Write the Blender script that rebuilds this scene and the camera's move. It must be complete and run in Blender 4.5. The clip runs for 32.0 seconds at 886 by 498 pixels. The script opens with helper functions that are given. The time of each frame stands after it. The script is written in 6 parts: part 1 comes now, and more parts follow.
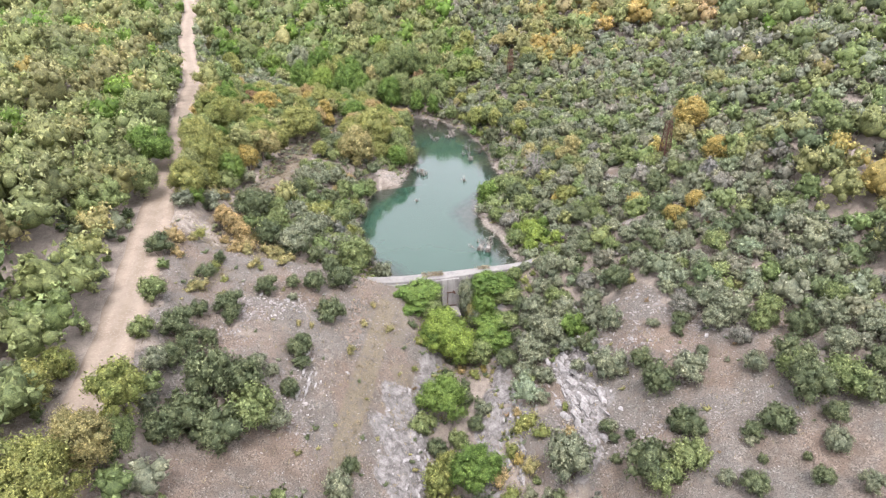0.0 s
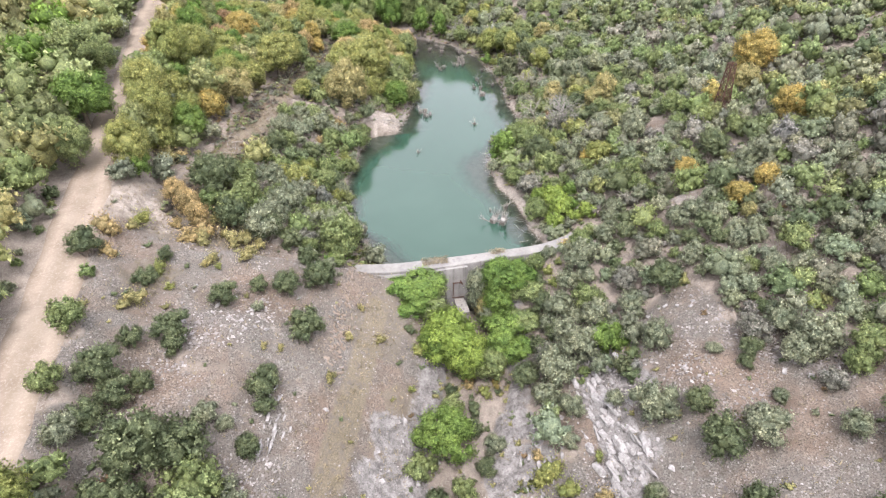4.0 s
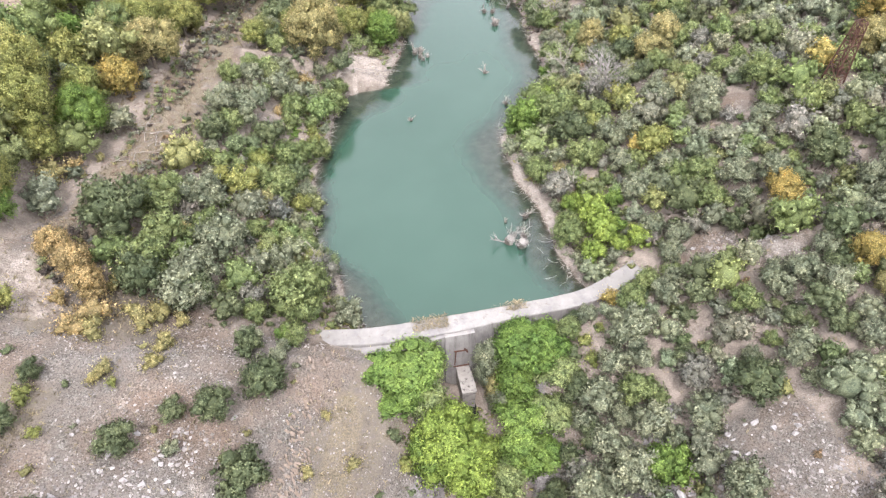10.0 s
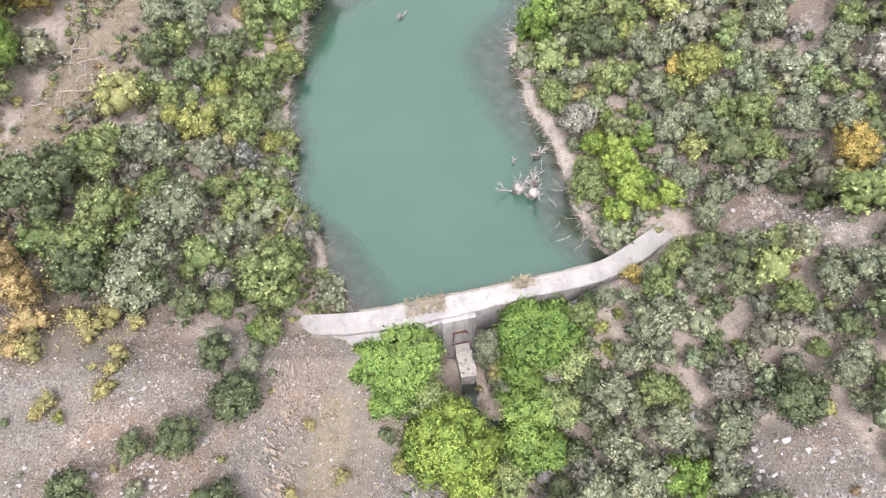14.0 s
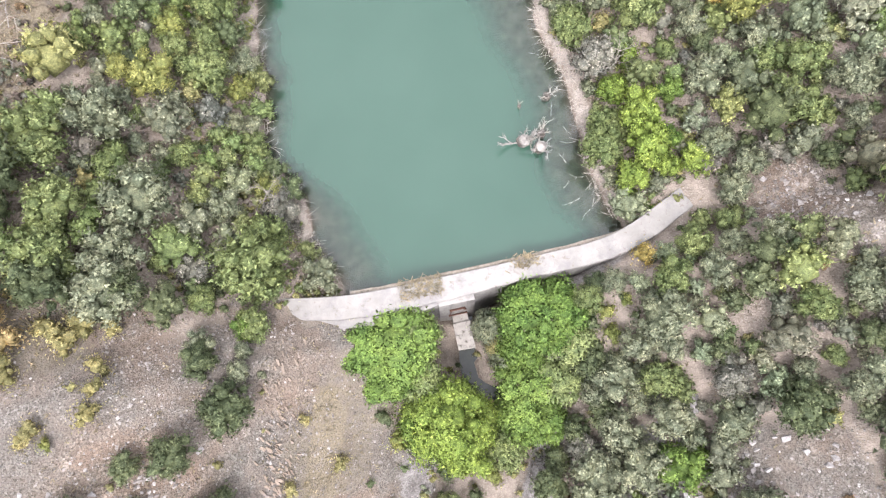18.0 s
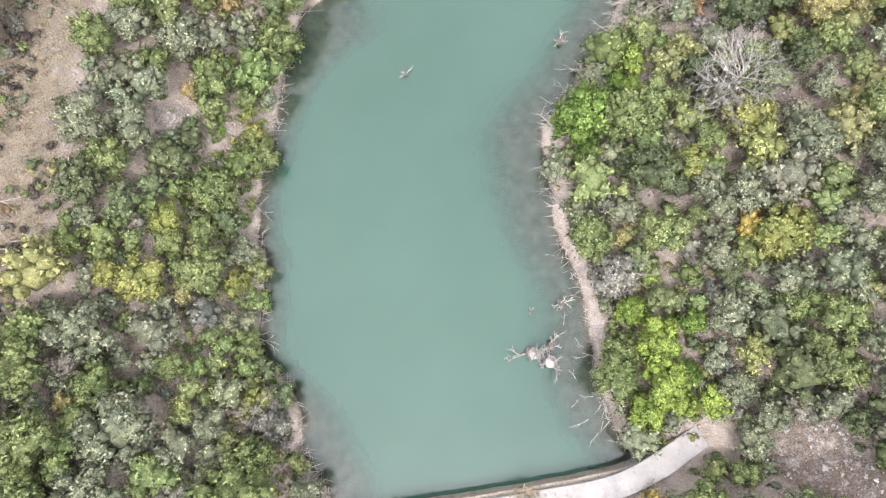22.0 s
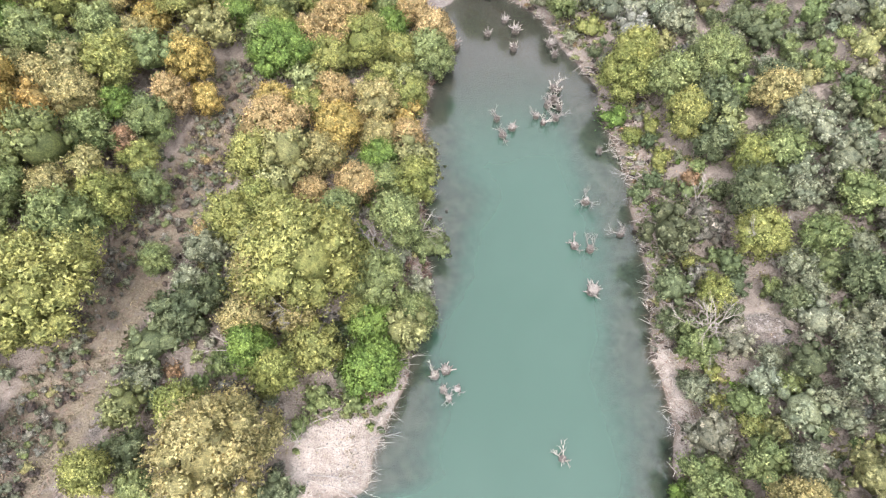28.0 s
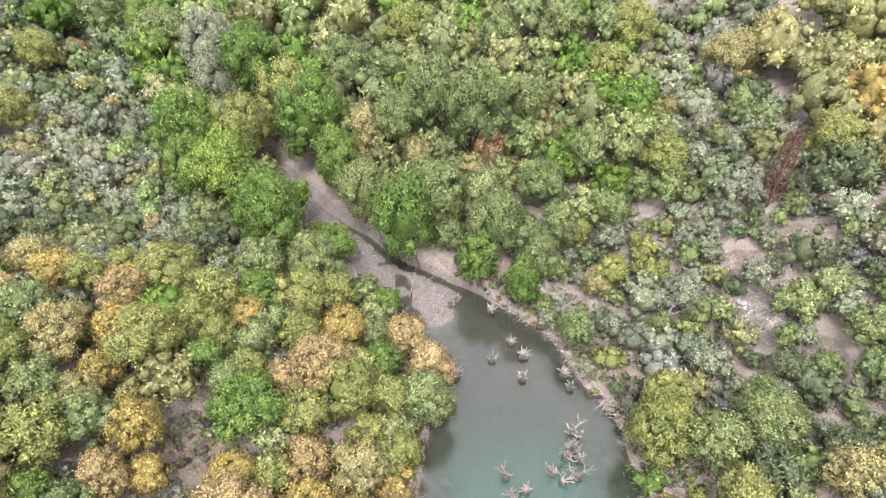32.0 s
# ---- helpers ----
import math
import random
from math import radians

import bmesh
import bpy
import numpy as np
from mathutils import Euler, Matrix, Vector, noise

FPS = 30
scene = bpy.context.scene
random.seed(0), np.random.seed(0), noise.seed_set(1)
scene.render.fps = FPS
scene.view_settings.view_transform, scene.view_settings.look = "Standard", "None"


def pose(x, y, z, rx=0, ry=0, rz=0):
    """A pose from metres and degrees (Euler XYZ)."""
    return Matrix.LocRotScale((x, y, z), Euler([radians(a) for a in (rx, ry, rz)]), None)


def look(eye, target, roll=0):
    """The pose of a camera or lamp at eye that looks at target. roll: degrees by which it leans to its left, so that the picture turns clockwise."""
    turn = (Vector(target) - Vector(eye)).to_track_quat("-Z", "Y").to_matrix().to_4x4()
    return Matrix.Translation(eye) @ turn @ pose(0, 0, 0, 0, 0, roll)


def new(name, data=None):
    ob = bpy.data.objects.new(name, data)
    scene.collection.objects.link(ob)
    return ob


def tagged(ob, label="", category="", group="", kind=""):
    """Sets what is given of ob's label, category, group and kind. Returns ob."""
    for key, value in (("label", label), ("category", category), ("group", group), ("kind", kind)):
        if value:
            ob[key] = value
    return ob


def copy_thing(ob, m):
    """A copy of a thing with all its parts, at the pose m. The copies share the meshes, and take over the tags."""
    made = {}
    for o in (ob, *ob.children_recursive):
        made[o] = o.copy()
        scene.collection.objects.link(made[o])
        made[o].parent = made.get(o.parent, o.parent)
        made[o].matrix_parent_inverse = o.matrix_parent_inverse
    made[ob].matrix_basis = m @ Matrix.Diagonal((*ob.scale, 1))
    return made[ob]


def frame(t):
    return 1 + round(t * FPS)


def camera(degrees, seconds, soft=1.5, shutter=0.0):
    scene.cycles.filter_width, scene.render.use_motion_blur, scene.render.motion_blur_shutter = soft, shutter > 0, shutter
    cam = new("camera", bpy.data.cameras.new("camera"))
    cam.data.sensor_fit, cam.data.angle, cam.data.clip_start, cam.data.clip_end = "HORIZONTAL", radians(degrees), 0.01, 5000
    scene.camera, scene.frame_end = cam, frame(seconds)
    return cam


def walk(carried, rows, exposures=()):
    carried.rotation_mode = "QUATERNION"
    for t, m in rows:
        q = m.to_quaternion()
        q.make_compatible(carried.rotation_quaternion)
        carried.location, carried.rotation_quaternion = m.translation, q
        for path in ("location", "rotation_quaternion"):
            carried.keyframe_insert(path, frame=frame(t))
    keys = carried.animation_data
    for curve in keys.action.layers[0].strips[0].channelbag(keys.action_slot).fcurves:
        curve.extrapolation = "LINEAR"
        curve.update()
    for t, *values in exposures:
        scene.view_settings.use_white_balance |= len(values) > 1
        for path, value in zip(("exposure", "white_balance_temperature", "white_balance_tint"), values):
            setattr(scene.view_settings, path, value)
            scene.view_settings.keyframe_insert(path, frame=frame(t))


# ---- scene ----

# ---- camera ----
cam = camera(70.1, 32.0, soft=1.2)
METRES, EYE, TILT, LEAN, TURN = 151.44, 54.3, 1.5, 1.0, -14.0
ROWS = [
    (0.0, 0.0, 0.0, 0.0, 0.53, -28.3, -0.98),
    (0.5, 0.0001, 0.0196, -0.0009, 0.75, -28.26, -0.97),
    (1.0, 0.0003, 0.0388, -0.0016, 0.89, -28.51, -0.97),
    (1.5, 0.0005, 0.0576, -0.0022, 1.02, -29.27, -0.98),
    (2.0, 0.0005, 0.0763, -0.0028, 1.1, -30.43, -0.97),
    (2.5, 0.0004, 0.0951, -0.0033, 1.17, -31.92, -0.98),
    (3.0, 0.0005, 0.1139, -0.0039, 1.24, -33.54, -1.0),
    (3.5, 0.0006, 0.1325, -0.0041, 1.28, -35.19, -0.99),
    (5.5, 0.0001, 0.2069, -0.0061, 1.5, -40.16, -0.97),
    (6.0, -0.0001, 0.2256, -0.0068, 1.54, -40.8, -0.96),
    (6.5, -0.0002, 0.2445, -0.0075, 1.58, -41.59, -0.92),
    (7.0, -0.0004, 0.2632, -0.008, 1.61, -42.47, -0.9),
    (7.5, -0.0003, 0.2816, -0.0086, 1.63, -43.38, -0.88),
    (8.0, -0.0001, 0.2996, -0.0091, 1.63, -44.26, -0.85),
    (8.5, -0.0003, 0.317, -0.0094, 1.64, -45.19, -0.82),
    (9.0, -0.0003, 0.3338, -0.0098, 1.65, -46.06, -0.79),
    (9.5, -0.0005, 0.3505, -0.01, 1.64, -47.1, -0.79),
    (10.0, -0.0004, 0.3662, -0.0104, 1.65, -48.55, -0.76),
    (10.5, -0.0007, 0.3816, -0.0106, 1.64, -50.19, -0.77),
    (11.0, -0.0006, 0.3961, -0.0109, 1.65, -51.97, -0.74),
    (11.5, -0.0009, 0.41, -0.0111, 1.63, -53.78, -0.74),
    (12.0, -0.0011, 0.4238, -0.0115, 1.62, -55.7, -0.74),
    (12.5, -0.0012, 0.4378, -0.0114, 1.63, -57.79, -0.75),
    (13.0, -0.0017, 0.4515, -0.0115, 1.58, -59.95, -0.78),
    (13.5, -0.0016, 0.4653, -0.0114, 1.56, -62.23, -0.74),
    (14.0, -0.0016, 0.4789, -0.0117, 1.55, -64.42, -0.71),
    (14.5, -0.0022, 0.4919, -0.0119, 1.49, -66.74, -0.78),
    (16.5, -0.0035, 0.5404, -0.0131, 1.34, -75.99, -0.87),
    (17.0, -0.0035, 0.5526, -0.0134, 1.34, -78.34, -0.86),
    (17.5, -0.0038, 0.5648, -0.0138, 1.3, -80.35, -0.9),
    (18.0, -0.0034, 0.5776, -0.0142, 1.29, -81.34, -0.85),
    (18.5, -0.0036, 0.5918, -0.0146, 1.28, -81.53, -0.89),
    (19.0, -0.0034, 0.6074, -0.015, 1.26, -81.55, -0.83),
    (19.5, -0.0037, 0.6237, -0.0153, 1.74, -81.58, -0.81),
    (20.0, -0.0041, 0.6397, -0.0158, 2.46, -81.71, -0.76),
    (20.5, -0.0038, 0.6549, -0.0163, 3.13, -81.73, -0.6),
    (21.0, -0.0054, 0.6711, -0.0166, 3.81, -81.92, -0.7),
    (21.5, -0.0066, 0.6864, -0.017, 4.48, -81.93, -0.7),
    (22.0, -0.0077, 0.7017, -0.0176, 5.16, -81.99, -0.68),
    (22.5, -0.0091, 0.7163, -0.0182, 5.84, -82.03, -0.68),
    (23.0, -0.0101, 0.7308, -0.0187, 6.32, -82.11, -0.63),
    (23.5, -0.0121, 0.7455, -0.0195, 6.74, -81.48, -0.7),
    (24.0, -0.0139, 0.7607, -0.0201, 7.17, -80.08, -0.67),
    (24.5, -0.0153, 0.776, -0.0208, 7.53, -78.27, -0.58),
    (25.0, -0.017, 0.7915, -0.0214, 7.81, -76.03, -0.51),
    (25.5, -0.0186, 0.8069, -0.022, 7.92, -73.77, -0.44),
    (27.5, -0.0263, 0.8659, -0.0241, 7.9, -65.33, -0.48),
    (28.0, -0.0281, 0.8805, -0.0247, 7.93, -63.16, -0.46),
    (28.5, -0.0299, 0.8945, -0.0252, 7.93, -60.97, -0.46),
    (29.0, -0.0315, 0.9096, -0.026, 7.98, -58.57, -0.42),
    (29.5, -0.0333, 0.9252, -0.0266, 8.02, -56.2, -0.43),
    (30.0, -0.0352, 0.9404, -0.0272, 8.04, -53.71, -0.42),
    (30.5, -0.0369, 0.9551, -0.0278, 8.07, -51.35, -0.41),
    (31.0, -0.0386, 0.9692, -0.0282, 8.1, -49.06, -0.4),
    (31.5, -0.0403, 0.9832, -0.0286, 8.13, -46.88, -0.41),
    (32.0, -0.0419, 0.9973, -0.0289, 8.18, -44.71, -0.4),
]
walk(cam, [(t, pose(0, 0, EYE, TILT, LEAN, TURN) @ pose(METRES * x, METRES * y, METRES * z, 90 + pitch, roll, yaw)) for t, x, y, z, yaw, pitch, roll in ROWS],
     exposures=[(0.0, 1.86, 6280.0, 18.0), (7.0, 2.02, 6280.0, 18.0), (14.0, 2.13, 6280.0, 18.0), (20.0, 2.2, 6280.0, 18.0), (32.0, 2.22, 6280.0, 18.0)])

# ---- overcast light ----
SUN_UP, SUN_ROUND = 63.0, 192.0
world = bpy.data.worlds.new("overcast_sky")
scene.world = world
world.use_nodes = True
wn = world.node_tree.nodes
sky = wn.new("ShaderNodeTexSky")
sky.sky_type, sky.sun_disc = "NISHITA", False
sky.sun_elevation, sky.sun_rotation = radians(SUN_UP), radians(SUN_ROUND)
sky.air_density, sky.dust_density, sky.ozone_density = 1.0, 3.0, 1.0
veil = wn.new("ShaderNodeHueSaturation")
veil.inputs["Saturation"].default_value = 0.22
world.node_tree.links.new(sky.outputs[0], veil.inputs["Color"])
cloud = wn.new("ShaderNodeMix")
cloud.data_type = "RGBA"
cloud.inputs[0].default_value, cloud.inputs[7].default_value = 0.6, (5.7, 5.82, 5.95, 1)
world.node_tree.links.new(veil.outputs[0], cloud.inputs[6])
world.node_tree.links.new(cloud.outputs[2], wn["Background"].inputs[0])
wn["Background"].inputs[1].default_value = 0.15
sun = new("sun", bpy.data.lights.new("sun", "SUN"))
sun.data.energy, sun.data.angle, sun.data.color = 1.1, radians(16), (1.0, 0.97, 0.92)
sun.matrix_world = look((math.sin(radians(SUN_ROUND)) * 100, math.cos(radians(SUN_ROUND)) * 100, 100 * math.tan(radians(SUN_UP))), (0, 0, 0))

# ---- the lie of the land: channel edges, bed and cross-sections of the two slopes ----
EDGE_L = [(-300, -70), (-100, -32), (0, -6), (30, 3), (50, 9.5), (65, 14), (80, 20), (88, 20.5), (91.5, 14), (93, 14), (98, 11.7),
          (102, 11.5), (105.5, 9.2), (112.8, 10.2), (121, 10.4), (126, 12.7), (132, 14.2), (137.5, 16.5), (138.4, 22.5), (143, 24.3),
          (149, 26.8), (155, 29.3), (160, 29), (170, 29.8), (177, 30.8), (185.5, 32.7), (190, 31.5), (195, 29.5), (198, 28),
          (205, 23.5), (212, 19), (219, 15), (227, 10.3), (260, -8), (300, -20), (450, -20), (900, 60)]
EDGE_R = [(-300, -60), (-100, -26), (0, 0), (30, 8), (50, 15), (65, 20), (75, 26), (88, 27), (91.5, 38), (93.4, 38.5), (96, 37),
          (104, 37.4), (112, 36), (118, 36), (122, 36.6), (125, 39.2), (129.4, 43), (135, 47.2), (140, 48.2), (149, 48.8),
          (156.5, 50.2), (166, 50.7), (173, 50.2), (179, 50.6), (183, 48.8), (189.6, 46.2), (194, 42.8), (198.7, 38), (202, 34),
          (205, 30.6), (212, 24.5), (219, 19), (227, 13), (260, -4), (300, -16), (450, -15), (900, 66)]
BED = [(-300, -18), (0, -13), (50, -9), (80, -7.5), (90, -6.5), (93, -3), (150, -2.5), (174, -1.6), (183, -0.55), (194, -0.22), (199, 0.22),
       (205, 0.25), (227, 0.3), (240, 0.8), (300, 5), (450, 22), (900, 110)]
RIM = [(-300, -17), (0, -12), (50, -8), (80, -6.5), (89, -5), (92.5, 0), (195, 0), (198, 0.45), (227, 1.2), (240, 1.6), (300, 5.6), (450, 23), (900, 112)]
REACH = (0, 1.2, 6, 14, 24, 36, 70, 160, 400)
SECTIONS = []


def section(y, left, right):
    """Heights above the lake at the distances REACH (past the rim) on the left and the right slope."""
    SECTIONS.append((y, left, right))


section(-300, (-15, -12, -6, 0, 4, 12, 30, 60), (-15, -12, -7, -2, 4, 12, 30, 60))
section(0, (-10, -7, -2, 4, 8, 14, 28, 60), (-10, -9, -6, -1, 3, 12, 30, 60))
section(40, (-7, -4, 2, 7, 10.5, 17, 34, 70), (-7.3, -6.5, -3.5, 2.5, 6, 15, 34, 75))
section(65, (-6.5, -4, 3, 8, 12, 20, 38, 80), (-6.5, -5, -1.2, 5.8, 9.6, 20, 42, 85))
section(80, (-5, -1.5, 3, 7.2, 11, 22, 40, 80), (-5, -3, 2.4, 8, 13.5, 27, 50, 90))
section(90, (0.5, 2.5, 5.6, 9.6, 13, 24, 42, 80), (1, 2.5, 5.4, 9.8, 14.5, 28, 52, 90))
section(105, (1.2, 4.2, 8.2, 11.2, 15.5, 26, 45, 80), (1, 2.8, 5.6, 9.6, 14.2, 28, 54, 90))
section(123, (1.2, 4.6, 9, 12.4, 16.3, 27, 46, 80), (1, 2.9, 5.6, 8.9, 13.2, 27, 54, 90))
section(135, (1.2, 4.2, 8.2, 11, 15, 25, 45, 80), (1.2, 4.6, 8.6, 12, 16, 28, 54, 90))
section(145, (1.4, 3, 5, 7.6, 11.4, 23, 44, 80), (1.2, 4.4, 8, 11.5, 15.5, 27, 52, 90))
section(170, (1, 2.2, 4.6, 6.8, 10.5, 21, 42, 80), (1.1, 3.6, 6.8, 10.8, 15, 26, 50, 90))
section(188, (0.8, 2.6, 5, 7.2, 9, 18, 40, 80), (1, 3.2, 7, 12, 16, 27, 50, 90))
section(215, (1.6, 2.6, 4.6, 7, 10.5, 19, 40, 85), (1.8, 3, 5.5, 8.5, 12.5, 22, 46, 90))
section(300, (6.5, 8, 11, 15, 20, 30, 52, 100), (6.5, 8.5, 12, 16, 21, 32, 58, 110))
section(450, (24, 26, 29, 33, 38, 50, 76, 130), (24, 26, 29, 33, 38, 50, 80, 140))
section(900, (113, 115, 118, 122, 127, 140, 165, 200), (113, 115, 118, 122, 127, 140, 165, 200))
ROAD = [(-300, -30, 9), (0, -23.5, 10.4), (50, -22.8, 11.8), (75, -22.6, 13), (100, -22.4, 14.6), (120, -23, 16), (150, -23.6, 17),
        (185, -25, 18), (205, -28.5, 19), (240, -33, 21), (290, -36, 24), (340, -42, 30)]
ROAD_HALF = 2.75
LATTICE = np.random.RandomState(7).rand(256, 256)


def vnoise(x, y, size):
    """Smooth value noise, 0 to 1, on arrays; size in metres."""
    u, v = np.asarray(x, float) / size + 37.3, np.asarray(y, float) / size + 11.7
    i, j = np.floor(u).astype(int), np.floor(v).astype(int)
    fu, fv = u - i, v - j
    fu, fv = fu * fu * (3 - 2 * fu), fv * fv * (3 - 2 * fv)
    a, b = LATTICE[i % 256, j % 256], LATTICE[(i + 1) % 256, j % 256]
    c, d = LATTICE[i % 256, (j + 1) % 256], LATTICE[(i + 1) % 256, (j + 1) % 256]
    return (a * (1 - fu) + b * fu) * (1 - fv) + (c * (1 - fu) + d * fu) * fv


def along(table, y, column=1):
    return np.interp(y, [r[0] for r in table], [r[column] for r in table])


def rims(x, y):
    """Distance past the left and the right rim of the channel (negative inside it)."""
    wob = 0.9 * (vnoise(x * 0, y, 3.1) - 0.5) + 0.5 * (vnoise(x * 0 + 50, y, 1.2) - 0.5)
    return along(EDGE_L, y) + wob - x, x - along(EDGE_R, y) + wob


def smooth(a, b, v):
    t = np.clip((v - a) / (b - a), 0, 1)
    return t * t * (3 - 2 * t)


def land(x, y, rough=True):
    """Height of the ground at (x, y), arrays or numbers."""
    x, y = np.atleast_1d(np.asarray(x, float)), np.atleast_1d(np.asarray(y, float))
    dl, dr = rims(x, y)
    bed, rim = along(BED, y), along(RIM, y)
    ys = np.array([s[0] for s in SECTIONS], float)
    k = np.clip(np.searchsorted(ys, y) - 1, 0, len(ys) - 2)
    f = np.clip((y - ys[k]) / (ys[k + 1] - ys[k]), 0, 1)
    lefts = np.array([np.interp(dl, REACH[1:], s[1]) for s in SECTIONS])
    rights = np.array([np.interp(dr, REACH[1:], s[2]) for s in SECTIONS])
    n = np.arange(x.size)
    zl = lefts[k, n] * (1 - f) + lefts[k + 1, n] * f
    zr = rights[k, n] * (1 - f) + rights[k + 1, n] * f
    z = np.where(dl > dr, zl, zr)
    out = np.maximum(dl, dr)
    bank = smooth(0, 1.2, out)
    z = rim + (z - rim) * bank
    inside = np.maximum(-out, 0)
    reach = np.where(dl > dr, 2.3 + 4.0 * np.exp(-((y - 166) / 9) ** 2) + 2.5 * np.exp(-((y - 96) / 4) ** 2) + 6.5 * np.exp(-((y - 135) / 5) ** 2) + 2.5 * np.exp(-((y - 143) / 3) ** 2), 4.9 + 1.4 * np.exp(-((y - 127) / 7) ** 2) + 1.0 * (vnoise(x, y, 5) - 0.5))
    reach = reach * (0.78 + 0.44 * vnoise(x, y, 4.0))
    shelf = np.where(y > 92, 0.3 * smooth(0.0, 0.8, inside), 0.0)
    z = np.where(out < 0, rim - shelf - (rim - shelf - bed) * (1 - np.exp(-(inside / reach) ** 5)), z)
    z = z + smooth(176, 188, y) * (1 - smooth(228, 236, y)) * (out < 0) * smooth(0, 1.2, inside) * (0.35 * (vnoise(x, y, 4.5) - 0.75) - 0.62 * (1 - smooth(0.9, 3.4 - 1.2 * smooth(200, 212, y), -dr)))
    # the creek's gravel bar, with a ragged tip
    z = z + (out < 0) * smooth(0, 1.0, inside) * smooth(183, 190, y) * (1 - smooth(206, 214, y)) * (0.5 * (vnoise(x, y, 2.6) - 0.55) + 0.3 * (vnoise(x, y, 1.1) - 0.5) + 0.55 * np.exp(-((x - 33.6) / 2.2) ** 2 - ((y - 195.5) / 3.2) ** 2))
    if rough:
        far = smooth(2, 12, out)
        z = z + far * (1.8 * (vnoise(x, y, 14) - 0.5) + 1.0 * (vnoise(x, y, 5) - 0.5)) + smooth(0.5, 3, out) * (0.35 * (vnoise(x, y, 1.9) - 0.5) + 0.16 * (vnoise(x, y, 0.8) - 0.5))
        z = z + smooth(120, 300, np.abs(x) + np.maximum(0, y - 250)) * 26 * (vnoise(x, y, 110) - 0.45)
    if rough:
        # tilted limestone beds on the right shoulder, and rough rock flanks of the gully
        u = (x - 29 - 0.3 * (y - 50)) + 1.2 * (vnoise(x, y, 4) - 0.5)
        beds = np.abs((u / 1.15) % 1.0 - 0.35) * (1 - smooth(2.2, 4.5, np.abs(u))) * smooth(44, 50, y) * (1 - smooth(70, 76, y))
        flank = smooth(0.3, 1.5, out) * (1 - smooth(4, 7, out)) * smooth(36, 44, y) * (1 - smooth(76, 84, y))
        z = z + 1.3 * beds + flank * (1.9 * (np.abs(vnoise(x, y, 2.4) - 0.5) - 0.2) + 0.8 * (vnoise(x, y, 0.9) - 0.5))
    rx_, rz_ = along(ROAD, y), along(ROAD, y, 2)
    w = 1 - smooth(ROAD_HALF + 0.4, ROAD_HALF + 4.5, np.abs(x - rx_))
    w = w * (1 - smooth(330, 345, y))
    return z + (rz_ - z) * w


def ground(x, y):
    return float(land(x, y)[0])

# ---- materials ----


class Nodes:
    """A node material under construction."""

    def __init__(self, name):
        self.mat = bpy.data.materials.new(name)
        self.mat.use_nodes = True
        self.tree = self.mat.node_tree
        self.bsdf = self.tree.nodes["Principled BSDF"]
        self.out = self.tree.nodes["Material Output"]

    def add(self, kind):
        return self.tree.nodes.new(kind)

    def attribute(self, name):
        n = self.add("ShaderNodeAttribute")
        n.attribute_name = name
        return n

    def link(self, a, b):
        self.tree.links.new(a, b)

    def coords(self):
        return self.add("ShaderNodeNewGeometry").outputs["Position"]

    def noise(self, scale, detail=4.0, rough=0.6, at=None):
        n = self.add("ShaderNodeTexNoise")
        n.inputs["Scale"].default_value, n.inputs["Detail"].default_value, n.inputs["Roughness"].default_value = scale, detail, rough
        self.link(at or self.coords(), n.inputs["Vector"])
        return n.outputs["Fac"]

    def ramp(self, value, stops):
        n = self.add("ShaderNodeValToRGB")
        while len(n.color_ramp.elements) < len(stops):
            n.color_ramp.elements.new(0.5)
        for e, (p, c) in zip(n.color_ramp.elements, stops):
            e.position, e.color = p, (*c, 1) if len(c) == 3 else c
        self.link(value, n.inputs[0])
        return n.outputs["Color"]

    def grey(self, value, low, high):
        return self.ramp(value, [(low, (0, 0, 0)), (high, (1, 1, 1))])

    def mix(self, fac, a, b, how="MIX"):
        n = self.add("ShaderNodeMix")
        n.data_type, n.blend_type = "RGBA", how
        for socket, v in ((n.inputs[0], fac), (n.inputs[6], a), (n.inputs[7], b)):
            if isinstance(v, (int, float)):
                socket.default_value = v
            elif isinstance(v, tuple):
                socket.default_value = (*v, 1)
            else:
                self.link(v, socket)
        return n.outputs[2]

    def math(self, how, a, b=0.5):
        n = self.add("ShaderNodeMath")
        n.operation = how
        for socket, v in zip(n.inputs, (a, b)):
            if isinstance(v, (int, float)):
                socket.default_value = v
            else:
                self.link(v, socket)
        return n.outputs[0]

    def bump(self, height, strength=0.5, distance=0.1):
        n = self.add("ShaderNodeBump")
        n.inputs["Strength"].default_value, n.inputs["Distance"].default_value = strength, distance
        self.link(height, n.inputs["Height"])
        self.link(n.outputs[0], self.bsdf.inputs["Normal"])

    def done(self, colour=None, rough=0.8, specular=0.3):
        if colour is not None:
            if isinstance(colour, tuple):
                self.bsdf.inputs["Base Color"].default_value = (*colour, 1)
            else:
                self.link(colour, self.bsdf.inputs["Base Color"])
        self.bsdf.inputs["Roughness"].default_value = rough
        self.bsdf.inputs["Specular IOR Level"].default_value = specular
        return self.mat


